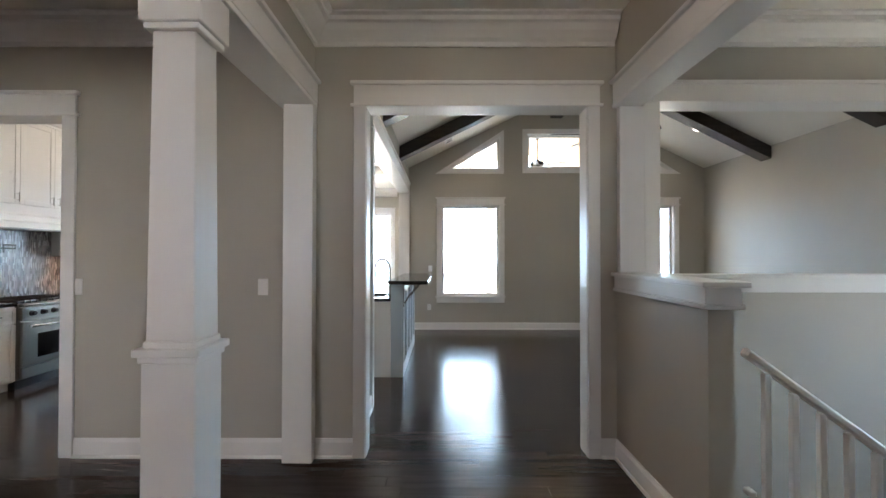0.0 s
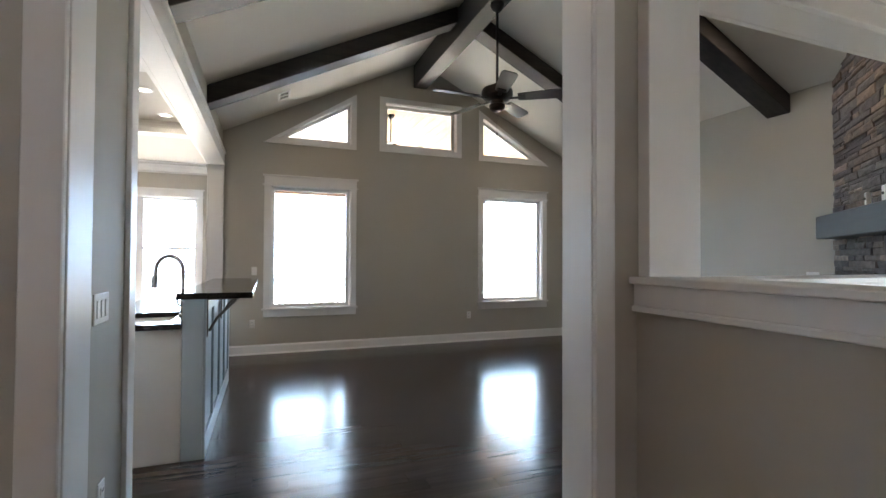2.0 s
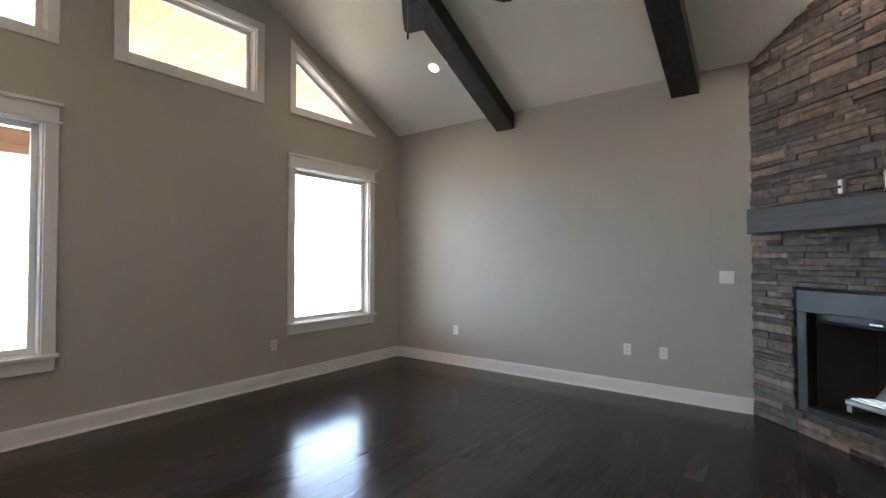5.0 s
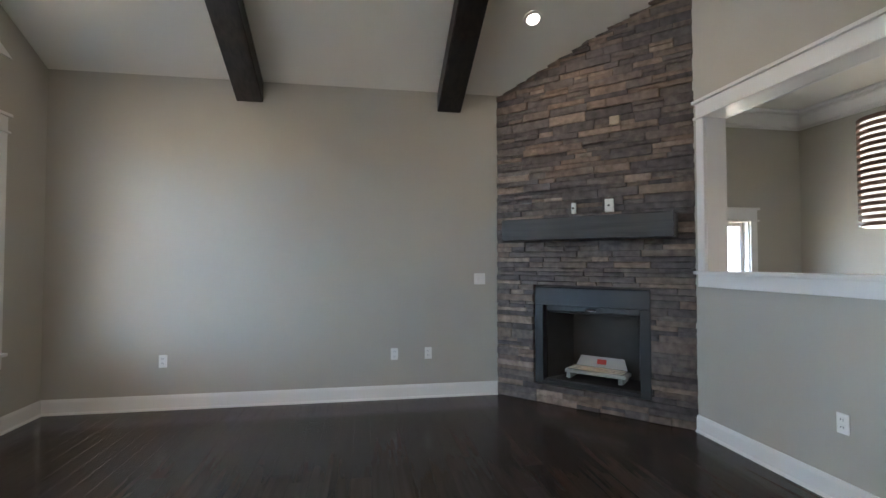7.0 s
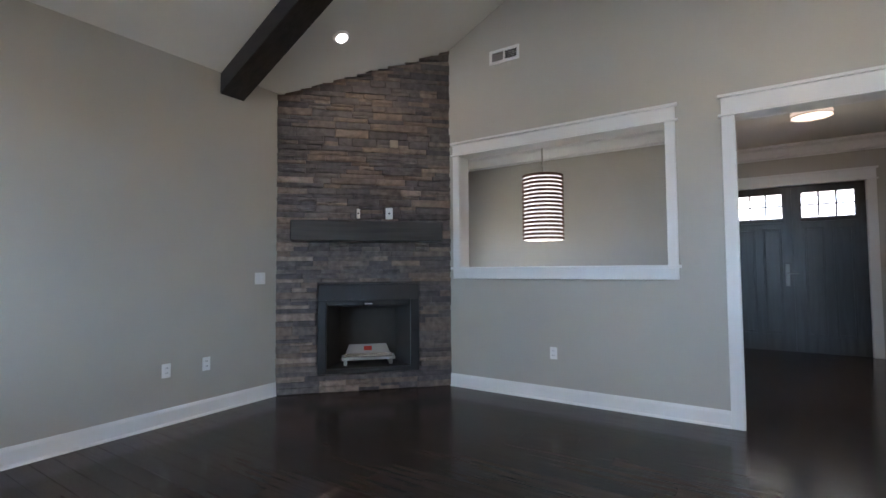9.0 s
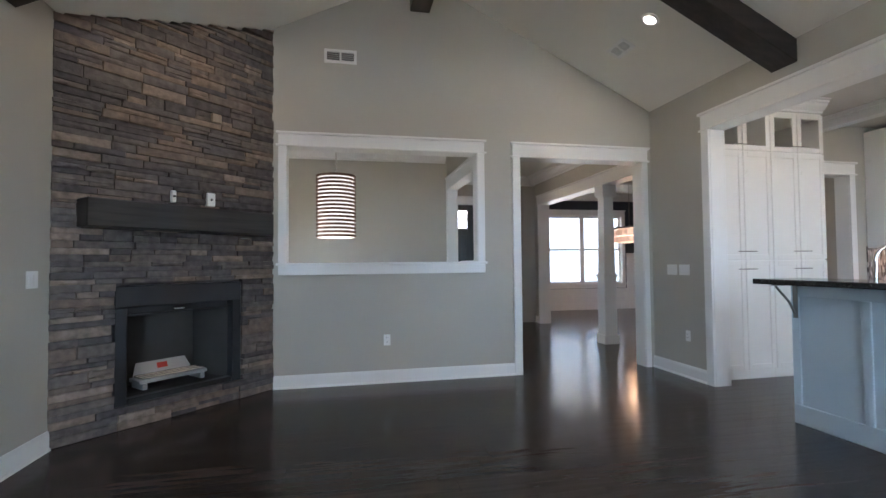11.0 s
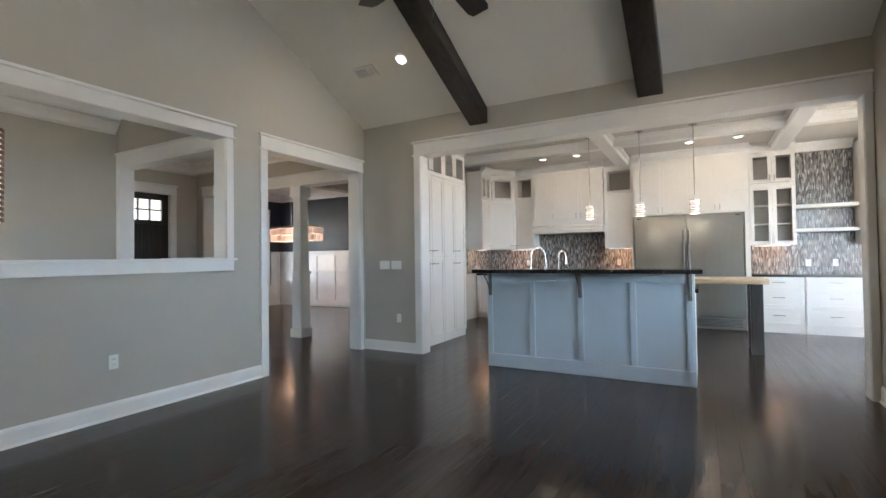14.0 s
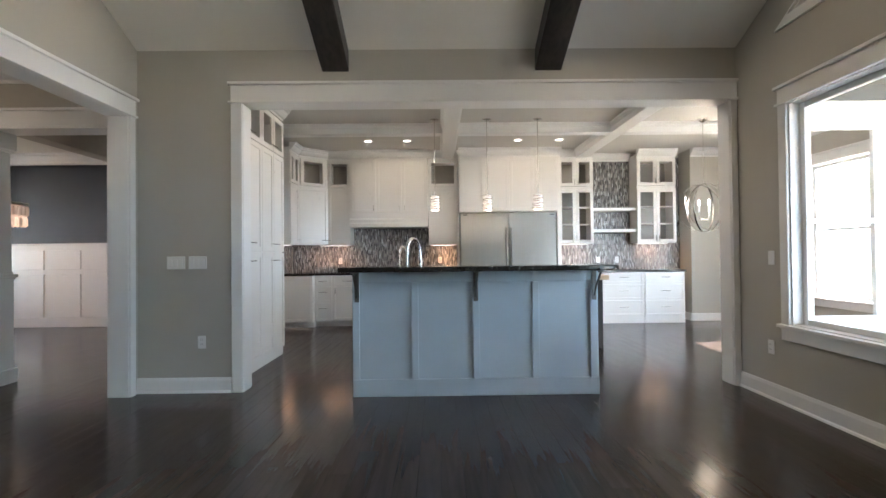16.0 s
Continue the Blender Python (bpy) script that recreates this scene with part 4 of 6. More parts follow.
for u, z, w, h, lab in ((0.83, 1.865, 0.035, 0.10, "cable"), (1.157, 1.87, 0.075, 0.118, "outlet")):
    q = bmesh.new()
    box(q, u - w / 2, -0.03, z - h / 2, u + w / 2, 0.05, z + h / 2, 0.004)
    pl = part("wall_plate", q, M_PLATE, fire, "white low-voltage plate")
    q = bmesh.new()
    turned(q, [(0.010, 0.0), (0.010, 0.008), (0.005, 0.012)], 10, Matrix.Translation((u, -0.03, z)) @ Matrix.Rotation(radians(90), 4, 'X'))
    part("socket", q, M_SLOT, pl)

# ledge stones in broken courses: tall pieces beside pairs of thin ones
rng = random.Random(11)


def ledge_stone(q, a, b, za, zb):
    """One rough-faced stone, cut to the surround and the slope."""
    if za < 1.118 < zb and a < 1.487 and b > 0.412:
        za = 1.118
    ta, tb_ = min(zb, breast_top(a) - 0.003), min(zb, breast_top(b) - 0.003)
    if max(ta, tb_) - za < 0.018:
        return False
    if ta < za + 0.006:
        a, ta = min(b - 0.01, (za + 0.009 - EAVE) / (SLOPE * 0.7071)), za + 0.006
    d = rng.uniform(-0.010, 0.008)
    j = lambda s: rng.uniform(-s, s)
    g, c = 0.0004, 0.006
    back = [(a + g, za + g), (b - g, za + g), (b - g, tb_ - g), (a + g, ta - g)]
    front = [(a + c + j(.004), za + c * .6 + j(.003)), (b - c + j(.004), za + c * .6 + j(.003)), (b - c + j(.004), tb_ - c * .6 + j(.003)), (a + c + j(.004), ta - c * .6 + j(.003))]
    r0 = [q.verts.new((p, D + 0.01, r)) for p, r in back]
    r1 = [q.verts.new((p, d + 0.007 + j(.002), r)) for p, r in back]
    r2 = [q.verts.new((p, d + j(.005), r)) for p, r in front]
    pk = q.verts.new(((a + b) / 2 + j((b - a) * .25), d - 0.003 + j(.006), (2 * za + ta + tb_) / 4))
    for k in range(4):
        q.faces.new((r0[k], r0[(k + 1) % 4], r1[(k + 1) % 4], r1[k]))
        q.faces.new((r1[k], r1[(k + 1) % 4], r2[(k + 1) % 4], r2[k]))
        q.faces.new((r2[k], r2[(k + 1) % 4], pk))
    return True


def course(z, h):
    """The stones of one course, as (u0, u1, z0, z1)."""
    out, u = [], 0.0
    while u < FW - 0.01:
        ln = rng.uniform(0.13, 0.48)
        if FW - (u + ln) < 0.12:
            ln = FW - u
        if rng.random() < 0.36 and h > 0.06:
            cut = z + h * rng.uniform(0.38, 0.62)
            m0, m1 = u + ln * rng.uniform(0.35, 0.65), u + ln * rng.uniform(0.35, 0.65)
            out += [(u, m0, z, cut), (m0, u + ln, z, cut)] if ln > 0.30 else [(u, u + ln, z, cut)]
            out += [(u, m1, cut, z + h), (m1, u + ln, cut, z + h)] if ln > 0.38 else [(u, u + ln, cut, z + h)]
        else:
            out.append((u, u + ln, z, z + h))
        u += ln
    return out


z, made = 0.0, 0
rest = bmesh.new()
while z < 3.75:
    h = rng.choice((0.038, 0.046, 0.055, 0.066, 0.078, 0.092))
    for u0, u1, za, zb in course(z, h):
        spans = [(u0, u1)]
        if zb > 0.185 and za < 1.115:
            spans = [(a, b) for a, b in ((u0, min(u1, 0.412)), (max(u0, 1.487), u1)) if b - a > 0.03]
        for a, b in spans:
            if made < 300:
                q = bmesh.new()
                if ledge_stone(q, a, b, za, zb):
                    part("stone", q, M_STONE, fire)
                    made += 1
                else:
                    q.free()
            else:
                ledge_stone(rest, a, b, za, zb)
    z += h
if rest.verts:
    tagged(part("upper_stone", rest, M_STONE, fire, "stacked brown ledge stones"), "stacked brown ledge stones", kind="stuff")
else:
    rest.free()
q = bmesh.new()
box(q, 1.165, -0.026, 2.59, 1.255, 0.05, 2.672, 0.006)
part("stone", q, plain("pale_tan_stone", (0.36, 0.30, 0.235), 0.85, vary=0.2, scale=20, grain=70, bump=0.7), fire, "pale tan square stone")

# ---- kitchen ----


def handle(q_parent, x, z, upright, y=-0.022, length=0.11):
    q = bmesh.new()
    d = (0, 0, length / 2) if upright else (length / 2, 0, 0)
    c = Vector((x, y - 0.028, z))
    pipe(q, [c - Vector(d), c + Vector(d)], 0.0055, 8)
    for s in (-0.7, 0.7):
        e = c + Vector(d) * s
        pipe(q, [e, (e.x, y + 0.002, e.z)], 0.004, 6)
    part("handle", q, M_CHROME, q_parent, "brushed nickel handle", smooth=True)


def front(top, kind, x0, z0, x1, z1, hx=None, hz=None, upright=True, shelves=0, mat=None):
    """A framed cabinet front at local y = 0, standing 22 mm proud."""
    g = 0.002
    x0, z0, x1, z1 = x0 + g, z0 + g, x1 - g, z1 - g
    f = 0.055 if kind != "drawer" else 0.04
    f = min(f, (x1 - x0) * 0.3, (z1 - z0) * 0.3)
    q = bmesh.new()
    for c in ((x0, z0, x0 + f, z1), (x1 - f, z0, x1, z1), (x0 + f, z0, x1 - f, z0 + f), (x0 + f, z1 - f, x1 - f, z1)):
        box(q, c[0], -0.022, c[1], c[2], -0.001, c[3], 0.002)
    if kind != "glass":
        box(q, x0 + f, -0.013, z0 + f, x1 - f, -0.002, z1 - f)
    ob = part("drawer" if kind == "drawer" else "door", q, mat or M_CAB, top)
    if kind == "glass":
        q = bmesh.new()
        box(q, x0 + f, -0.012, z0 + f, x1 - f, -0.009, z1 - f)
        pn = part("pane", q, M_GLASS, ob)
        pn.visible_shadow = False
    if hx is not None:
        handle(ob, hx, hz, upright, length=0.10 if upright else min(0.16, (x1 - x0) * 0.5))
    return ob


def carcass(top, w, d, z0, z1, hollow=(), mat=None, toe=False):
    """Cabinet box behind the fronts; hollow spans (x0, z0, x1, z1) are open compartments with a grey back."""
    q = bmesh.new()
    mat = mat or M_CAB
    if not hollow:
        box(q, 0, 0, z0 + (0.09 if toe else 0), w, d, z1, 0.002)
        if toe:
            box(q, 0, 0.06, z0, w, d, z0 + 0.09)
        part("body", q, mat, top)
        return
    hx0, hz0, hx1, hz1 = hollow
    t = 0.02
    wall_cells(q, "x", 0, w, 0, d, z0, z1, [(hx0, hz0, hx1, hz1)])
    part("body", q, mat, top)
    q = bmesh.new()
    box(q, hx0, d - 0.012, hz0, hx1, d - 0.004, hz1)
    part("back_panel", q, M_CABGLASS, top)


def unit(name, x, y, way, w, d, z0, z1, label, category="cabinet", group="kitchen cabinets", hollow=(), toe=False, mat=None):
    top = thing(name, on_wall(x, y, 0, way), label, category, group)
    carcass(top, w, d, z0, z1, hollow, mat, toe)
    return top


# pantry wall beside the opening, facing north
for k in range(2):
    x_right = -0.93 - 0.72 * k
    t = thing("pantry_cabinet", on_wall(x_right, 4.30, 0, "n"), "tall white shaker pantry cabinet with glazed top doors", "cabinet", "kitchen cabinets")
    carcass(t, 0.715, 0.74, 0.0, 2.93, (0.03, 2.50, 0.685, 2.88))
    for j in range(2):
        a, b = 0.36 * j, 0.36 * j + 0.356
        hx = b - 0.035 if j == 0 else a + 0.035
        front(t, "door", a, 0.10, b, 1.27, hx, 1.18, False)
        front(t, "door", a, 1.28, b, 2.46, hx, 1.37, False)
        front(t, "glass", a, 2.47, b, 2.91, hx, 2.53, False)

# west run, facing east; local x runs along +y
XB, XU, XW = -4.55, -4.80, -5.15
t = unit("base_cabinet", -4.42, 3.56, "e", 0.56, 0.72, 0.0, 0.885, "white shaker corner base cabinet with an end panel", toe=True)
front(t, "door", 0.02, 0.10, 0.54, 0.87)
t = unit("base_cabinet", XB, 4.125, "e", 0.84, 0.59, 0.0, 0.885, "white shaker base cabinet with drawers", toe=True)
front(t, "drawer", 0.0, 0.70, 0.30, 0.875, 0.15, 0.79, False)
front(t, "drawer", 0.0, 0.42, 0.30, 0.695, 0.15, 0.60, False)
front(t, "drawer", 0.0, 0.10, 0.30, 0.415, 0.15, 0.32, False)
front(t, "drawer", 0.305, 0.70, 0.84, 0.875, 0.57, 0.79, False)
front(t, "door", 0.305, 0.10, 0.84, 0.695, 0.36, 0.62)
t = unit("base_cabinet", XB, 5.885, "e", 0.72, 0.59, 0.0, 0.885, "white shaker base cabinet with drawers", toe=True)
for a, b in ((0.10, 0.40), (0.405, 0.69), (0.695, 0.875)):
    front(t, "drawer", 0.0, a, 0.72, b, 0.36, (a + b) / 2, False)
for y0, y1 in ((8.43, 9.105), (9.11, 9.845), (9.85, 10.56)):
    w = y1 - y0
    t = unit("base_cabinet", XB, y0, "e", w, 0.59, 0.0, 0.885, "white shaker drawer base cabinet under a dark counter", toe=False)
    for a, b in ((0.125, 0.40), (0.405, 0.68), (0.685, 0.875)):
        front(t, "drawer", 0.01, a, w - 0.01, b, w / 2, (a + b) / 2 + 0.02, False)

# uppers
t = unit("wall_cabinet", -4.0, 3.87, "n", 0.44, 0.32, 1.42, 3.0, "white shaker wall cabinet with a glazed top door", hollow=(0.03, 2.48, 0.41, 2.88))
front(t, "door", 0.0, 1.43, 0.44, 2.42, 0.39, 1.50, False)
front(t, "glass", 0.0, 2.44, 0.22, 2.92)
front(t, "glass", 0.22, 2.44, 0.44, 2.92)
dv = Vector((-4.80 + 4.44, 4.30 - 3.87, 0))
t = thing("wall_cabinet", pose(-4.44, 3.87, 0, 0, 0, math.degrees(math.atan2(dv.y, dv.x))), "white shaker corner wall cabinet with a glazed top door", "cabinet", "kitchen cabinets")
carcass(t, dv.length, 0.25, 1.42, 3.0, (0.04, 2.48, dv.length - 0.04, 2.88))
front(t, "door", 0.0, 1.43, dv.length, 2.42, dv.length - 0.06, 1.50, False)
front(t, "glass", 0.05, 2.44, dv.length - 0.05, 2.92)
t = unit("wall_cabinet", XU, 4.305, "e", 0.40, 0.33, 1.42, 3.0, "white shaker wall cabinet with a glazed top door", hollow=(0.03, 2.48, 0.37, 2.88))
front(t, "door", 0.0, 1.43, 0.40, 2.42)
front(t, "glass", 0.0, 2.44, 0.40, 2.92)
t = unit("wall_cabinet", XU, 6.10, "e", 0.525, 0.33, 1.41, 3.0, "white shaker wall cabinet with a glazed top door", hollow=(0.05, 2.48, 0.475, 2.88))
front(t, "door", 0.0, 1.42, 0.525, 2.42)
front(t, "glass", 0.0, 2.44, 0.525, 2.92)

hood = thing("range_hood", on_wall(-4.72, 4.715, 0, "e"), "white panelled range hood cabinet above the range", "range hood")
carcass(hood, 1.375, 0.41, 1.88, 3.0)
for a, b, h in ((0.0, 0.46, 0.42), (0.46, 0.915, 0.87), (0.915, 1.375, 0.96)):
    front(hood, "door", a, 1.98, b, 2.93, h, 2.06)
q = bmesh.new()
prism(q, [(0.40, 0.0), (-0.06, 0.0), (-0.06, 0.06), (-0.045, 0.075), (-0.045, 0.13), (-0.025, 0.155), (-0.025, 0.235), (0.40, 0.235)], 1.375, Matrix.Translation((0, 0, 1.725)))
part("skirt", q, M_CAB, hood)
q = bmesh.new()
box(q, 0.1, 0.0, 1.715, 1.275, 0.36, 1.724, 0.002)
part("filter", q, M_STEEL, hood)

fo = unit("wall_cabinet", -4.62, 6.635, "e", 1.785, 0.51, 1.965, 3.0, "white shaker cabinet above the refrigerator")
for k in range(4):
    a = 0.02 + 0.436 * k
    front(fo, "door", a, 1.98, a + 0.436, 2.93, a + (0.40 if k % 2 == 0 else 0.036), 2.06)
for y0, w in ((8.435, 0.625), (9.85, 0.70)):
    t = unit("display_cabinet", XU, y0, "e", w, 0.33, 1.40, 3.0, "white glazed display cabinet with empty shelves", hollow=(0.03, 1.44, w - 0.03, 2.88))
    q = bmesh.new()
    box(q, 0, 0, 2.375, w, 0.05, 2.425)
    part("mid_rail", q, M_CAB, t)
    for z in (1.74, 2.05, 2.40):
        q = bmesh.new()
        box(q, 0.031, 0.03, z, w - 0.031, 0.31, z + 0.018)
        part("shelf", q, M_CAB, t)
    for k in range(2):
        a, b = w / 2 * k, w / 2 * (k + 1)
        hx = b - 0.03 if k == 0 else a + 0.03
        front(t, "glass", a, 1.41, b, 2.37, hx, 1.48)
        front(t, "glass", a, 2.43, b, 2.92, hx, 2.50)
sh = thing("open_shelf", on_wall(XU, 9.065, 0, "e"), "two thick white open shelves on mosaic tile", "shelf")
for z in (1.60, 1.985):
    q = bmesh.new()
    box(q, 0, 0.02, z, 0.78, 0.345, z + 0.055, 0.003)
    part("shelf_board", q, M_CAB, sh)

# crown over the cabinets
for i, (u0, u1, t_) in enumerate(((4.30, 4.71, XU - 0.005), (4.71, 6.10, -4.72), (6.10, 6.63, XU - 0.005), (6.63, 8.43, -4.62), (8.43, 9.06, XU - 0.005), (9.06, 9.85, XW), (9.85, 10.56, XU - 0.005), (10.80, 11.7, -4.76))):
    crown("y", u0, u1, t_, "e", KIT_Z, 0.75)
crown("x", -4.44, -4.0, 3.87, "n", KIT_Z, 0.75)
q = bmesh.new()
prism(q, [(a * 0.75, b * 0.75) for a, b in CROWN], dv.length, pose(-4.44, 3.87, KIT_Z - 0.1445, 0, 0, math.degrees(math.atan2(dv.y, dv.x))))
solo("crown_moulding", q, M_TRIM, "white stepped crown moulding under the ceiling", "moulding", "", "structure")
crown("x", -2.38, -0.92, 4.30, "n", KIT_Z, 0.75)

# counters and splashback
def counter(name, cells, label):
    q = bmesh.new()
    for c in cells:
        box(q, *c, 0.004)
    return solo(name, q, M_COUNTER, label, "countertop")


counter("countertop", [(-5.14, 4.128, 0.887, -4.52, 4.965, 0.925), (-5.14, 3.56, 0.887, -4.39, 4.124, 0.925)], "polished black granite countertop on white cabinets")
counter("countertop", [(-5.14, 5.885, 0.887, -4.52, 6.61, 0.925)], "polished black granite countertop on white cabinets")
counter("countertop", [(-5.14, 8.42, 0.887, -4.52, 10.58, 0.925)], "polished black granite countertop on white drawers")
for nm, c in (("backsplash", (-5.149, 3.56, 0.926, -5.138, 6.62, 1.95)), ("backsplash", (-5.149, 8.43, 0.926, -5.138, 10.79, 3.0)), ("backsplash", (-5.137, 3.541, 0.926, -3.99, 3.552, 1.45))):
    q = bmesh.new()
    box(q, *c)
    solo(nm, q, M_MOSAIC, "upright grey glass and stone mosaic tile", "backsplash", "", "structure")
for y, z in ((4.45, 1.13), (6.3, 1.13), (9.25, 1.1), (9.6, 1.1)):
    plate(on_wall(-5.138, y, z, "e"), "outlet", "white duplex outlet on the mosaic backsplash")
for p, w in (((-4.97, 4.4, 1.405), 0.55), ((-4.97, 6.36, 1.395), 0.45), ((-4.97, 8.75, 1.385), 0.5), ((-4.97, 10.2, 1.385), 0.55), ((-4.4, 3.68, 1.41), 0.5)):
    q = bmesh.new()
    box(q, -0.015, -w / 2, 0.0, 0.015, w / 2, 0.010, 0.002)
    lt = thing("under_cabinet_light", Matrix.Translation(p) if p[0] < -4.5 else pose(*p, 0, 0, 90), "slim lit strip light under the wall cabinet", "light", "under-cabinet lights")
    part("housing", q, M_TRIM, lt)
    q = bmesh.new()
    box(q, -0.010, -w / 2 + 0.01, -0.003, 0.010, w / 2 - 0.01, -0.0005)
    part("lens", q, M_LENS, lt)
    can_light("strip_lamp", Matrix.Translation((p[0], p[1], p[2] - 0.01)), 1.1, w * 0.8 if p[0] > -4.5 else 0.02, (1.0, 0.52, 0.27), 'RECTANGLE', 0.02 if p[0] > -4.5 else w * 0.8)

# refrigerator
fr = thing("refrigerator", on_wall(XB, 6.64, 0, "e"), "twin-column stainless steel refrigerator built into white cabinets", "refrigerator")
q = bmesh.new()
box(q, 0.0, 0.03, 0.0, 1.70, 0.59, 1.955, 0.003)
part("body", q, M_STEEL, fr)
for k in range(2):
    a = 0.015 + 0.836 * k
    q = bmesh.new()
    box(q, a, -0.02, 0.20, a + 0.832, 0.029, 1.945, 0.006)
    dr = part("door", q, M_STEEL, fr)
    q = bmesh.new()
    hx = a + 0.79 if k == 0 else a + 0.04
    pipe(q, [(hx, -0.075, 0.62), (hx, -0.075, 1.68)], 0.014, 12)
    for z in (0.68, 1.62):
        pipe(q, [(hx, -0.075, z), (hx, -0.018, z)], 0.010, 8)
    part("handle", q, M_AGED, dr, "long tubular steel handle", smooth=True)
    q = bmesh.new()
    nx = a + 0.05 if k == 0 else a + 0.72
    box(q, nx, -0.023, 1.90, nx + 0.07, -0.0195, 1.918)
    part("badge", q, M_SLOT, dr)
q = bmesh.new()
box(q, 0.02, 0.01, 0.03, 1.68, 0.028, 0.19, 0.003)
kick = part("kick_grille", q, M_STEEL, fr)
for k in range(6):
    q = bmesh.new()
    box(q, 0.06, 0.004, 0.05 + 0.022 * k, 1.64, 0.012, 0.058 + 0.022 * k)
    part("slat", q, M_SLOT, kick)
for y in (6.615, 8.345):
    q = bmesh.new()
    box(q, XB - 0.58, y, 0, XB - 0.0, y + 0.02 if y < 7 else y + 0.07, 1.96, 0.002)
    solo("cabinet_panel", q, M_CAB, "white tall end panel beside the refrigerator", "panel")

# range
rg = thing("range", on_wall(-4.50, 4.97, 0, "e"), "stainless steel gas range with black knobs and oven window", "range")
q = bmesh.new()
box(q, 0, 0.02, 0.10, 0.91, 0.63, 0.90, 0.004)
part("body", q, M_STEEL, rg)
q = bmesh.new()
box(q, 0.02, 0.06, 0.0, 0.89, 0.60, 0.099)
part("toe_kick", q, M_BLACK, rg)
q = bmesh.new()
box(q, 0.02, -0.02, 0.24, 0.89, 0.019, 0.71, 0.006)
od = part("oven_door", q, M_STEEL, rg)
q = bmesh.new()
box(q, 0.20, -0.024, 0.31, 0.71, -0.0195, 0.57, 0.003)
part("window", q, M_DARKGLASS, od, "dark oven glass")
q = bmesh.new()
pipe(q, [(0.06, -0.075, 0.665), (0.85, -0.075, 0.665)], 0.014, 10)
for x in (0.10, 0.81):
    pipe(q, [(x, -0.075, 0.665), (x, -0.018, 0.665)], 0.010, 8)
part("handle", q, M_CHROME, od, smooth=True)
q = bmesh.new()
box(q, 0.02, -0.012, 0.11, 0.89, 0.019, 0.23, 0.006)
part("drawer", q, M_STEEL, rg)
q = bmesh.new()
box(q, 0.0, -0.03, 0.73, 0.91, 0.019, 0.87, 0.006)
part("control_panel", q, M_STEEL, rg)
for k in range(6):
    q = bmesh.new()
    turned(q, [(0.030, 0.0), (0.030, 0.012), (0.022, 0.018), (0.022, 0.045), (0.016, 0.05)], 16, Matrix.Translation((0.11 + 0.138 * k, -0.03, 0.80)) @ Matrix.Rotation(radians(90), 4, 'X'))
    part("knob", q, M_BLACK, rg, smooth=True)
q = bmesh.new()
box(q, 0.0, -0.035, 0.875, 0.91, 0.02, 0.905, 0.01)
part("bullnose", q, M_STEEL, rg)
for k in range(3):
    q = bmesh.new()
    for i in range(4):
        box(q, 0.03 + 0.29 * k + 0.08 * i, 0.05, 0.905, 0.045 + 0.29 * k + 0.08 * i, 0.60, 0.935, 0.002)
    for yy in (0.06, 0.32, 0.58):
        box(q, 0.03 + 0.29 * k, yy, 0.915, 0.285 + 0.29 * k, yy + 0.012, 0.937, 0.002)
    part("grate", q, M_BLACK, rg)
pf = thing("pot_filler", on_wall(-5.138, 5.35, 1.50, "e"), "folding nickel pot filler tap on the mosaic wall", "tap")
q = bmesh.new()
turned(q, [(0.03, 0), (0.03, 0.01), (0.012, 0.015), (0.012, 0.05)], 14, Matrix.Rotation(radians(90), 4, 'X'))
part("wall_flange", q, M_CHROME, pf, smooth=True)
q = bmesh.new()
pipe(q, [(0, -0.045, 0), (0.20, -0.05, 0), (0.20, -0.05, 0.04), (0.02, -0.08, 0.04), (0.02, -0.08, -0.05)], 0.009, 8)
part("arm", q, M_CHROME, pf, smooth=True)

# island with a raised bar
isl = thing("kitchen_island", pose(-0.51, 5.52, 0), "pale grey panelled kitchen island with a raised dark bar", "kitchen island")
LY = 2.14
q = bmesh.new()
box(q, -0.78, 0.03, 0.0, -0.152, LY - 0.03, 0.885)
part("base_body", q, M_CAB, isl)
q = bmesh.new()
box(q, -0.15, 0.0, 0.0, -0.022, LY, 1.085, 0.003)
part("knee_wall", q, M_ISLAND, isl)
for y0 in (0.0, LY - 0.028):
    q = bmesh.new()
    box(q, -0.80, y0 + 0.001, 0.0, -0.152, y0 + 0.027, 0.884, 0.003)
    part("end_panel", q, M_CAB, isl)
cuts = (0.0, 0.51, 1.04, 1.56, 2.14 - 0.075)
for c in cuts:
    q = bmesh.new()
    box(q, -0.0215, c, 0.15, -0.004, c + 0.06, 0.985, 0.003)
    part("stile", q, M_ISLAND, isl)
for z0, z1 in ((0.0, 0.149), (0.986, 1.085)):
    q = bmesh.new()
    box(q, -0.0215, 0, z0, -0.004, LY, z1, 0.003)
    part("rail", q, M_ISLAND, isl)
for y in (0.02, 1.05, 2.08):
    q = bmesh.new()
    box(q, -0.0035, y, 0.82, 0.004, y + 0.04, 1.085, 0.002)
    box(q, -0.0035, y, 1.075, 0.20, y + 0.04, 1.086, 0.002)
    pipe(q, [(0.01, y + 0.02, 0.86), (0.06, y + 0.02, 0.95), (0.18, y + 0.02, 1.07)], 0.009, 8)
    part("bracket", q, M_AGED, isl, "grey steel bar bracket")
q = bmesh.new()
box(q, -0.18, 5.455 - 5.52, 1.087, 0.29, LY + 0.07, 1.128, 0.006)
solo("bar_top", q, M_COUNTER, "polished black granite bar top on the island", "countertop", m=pose(-0.51, 5.52, 0))
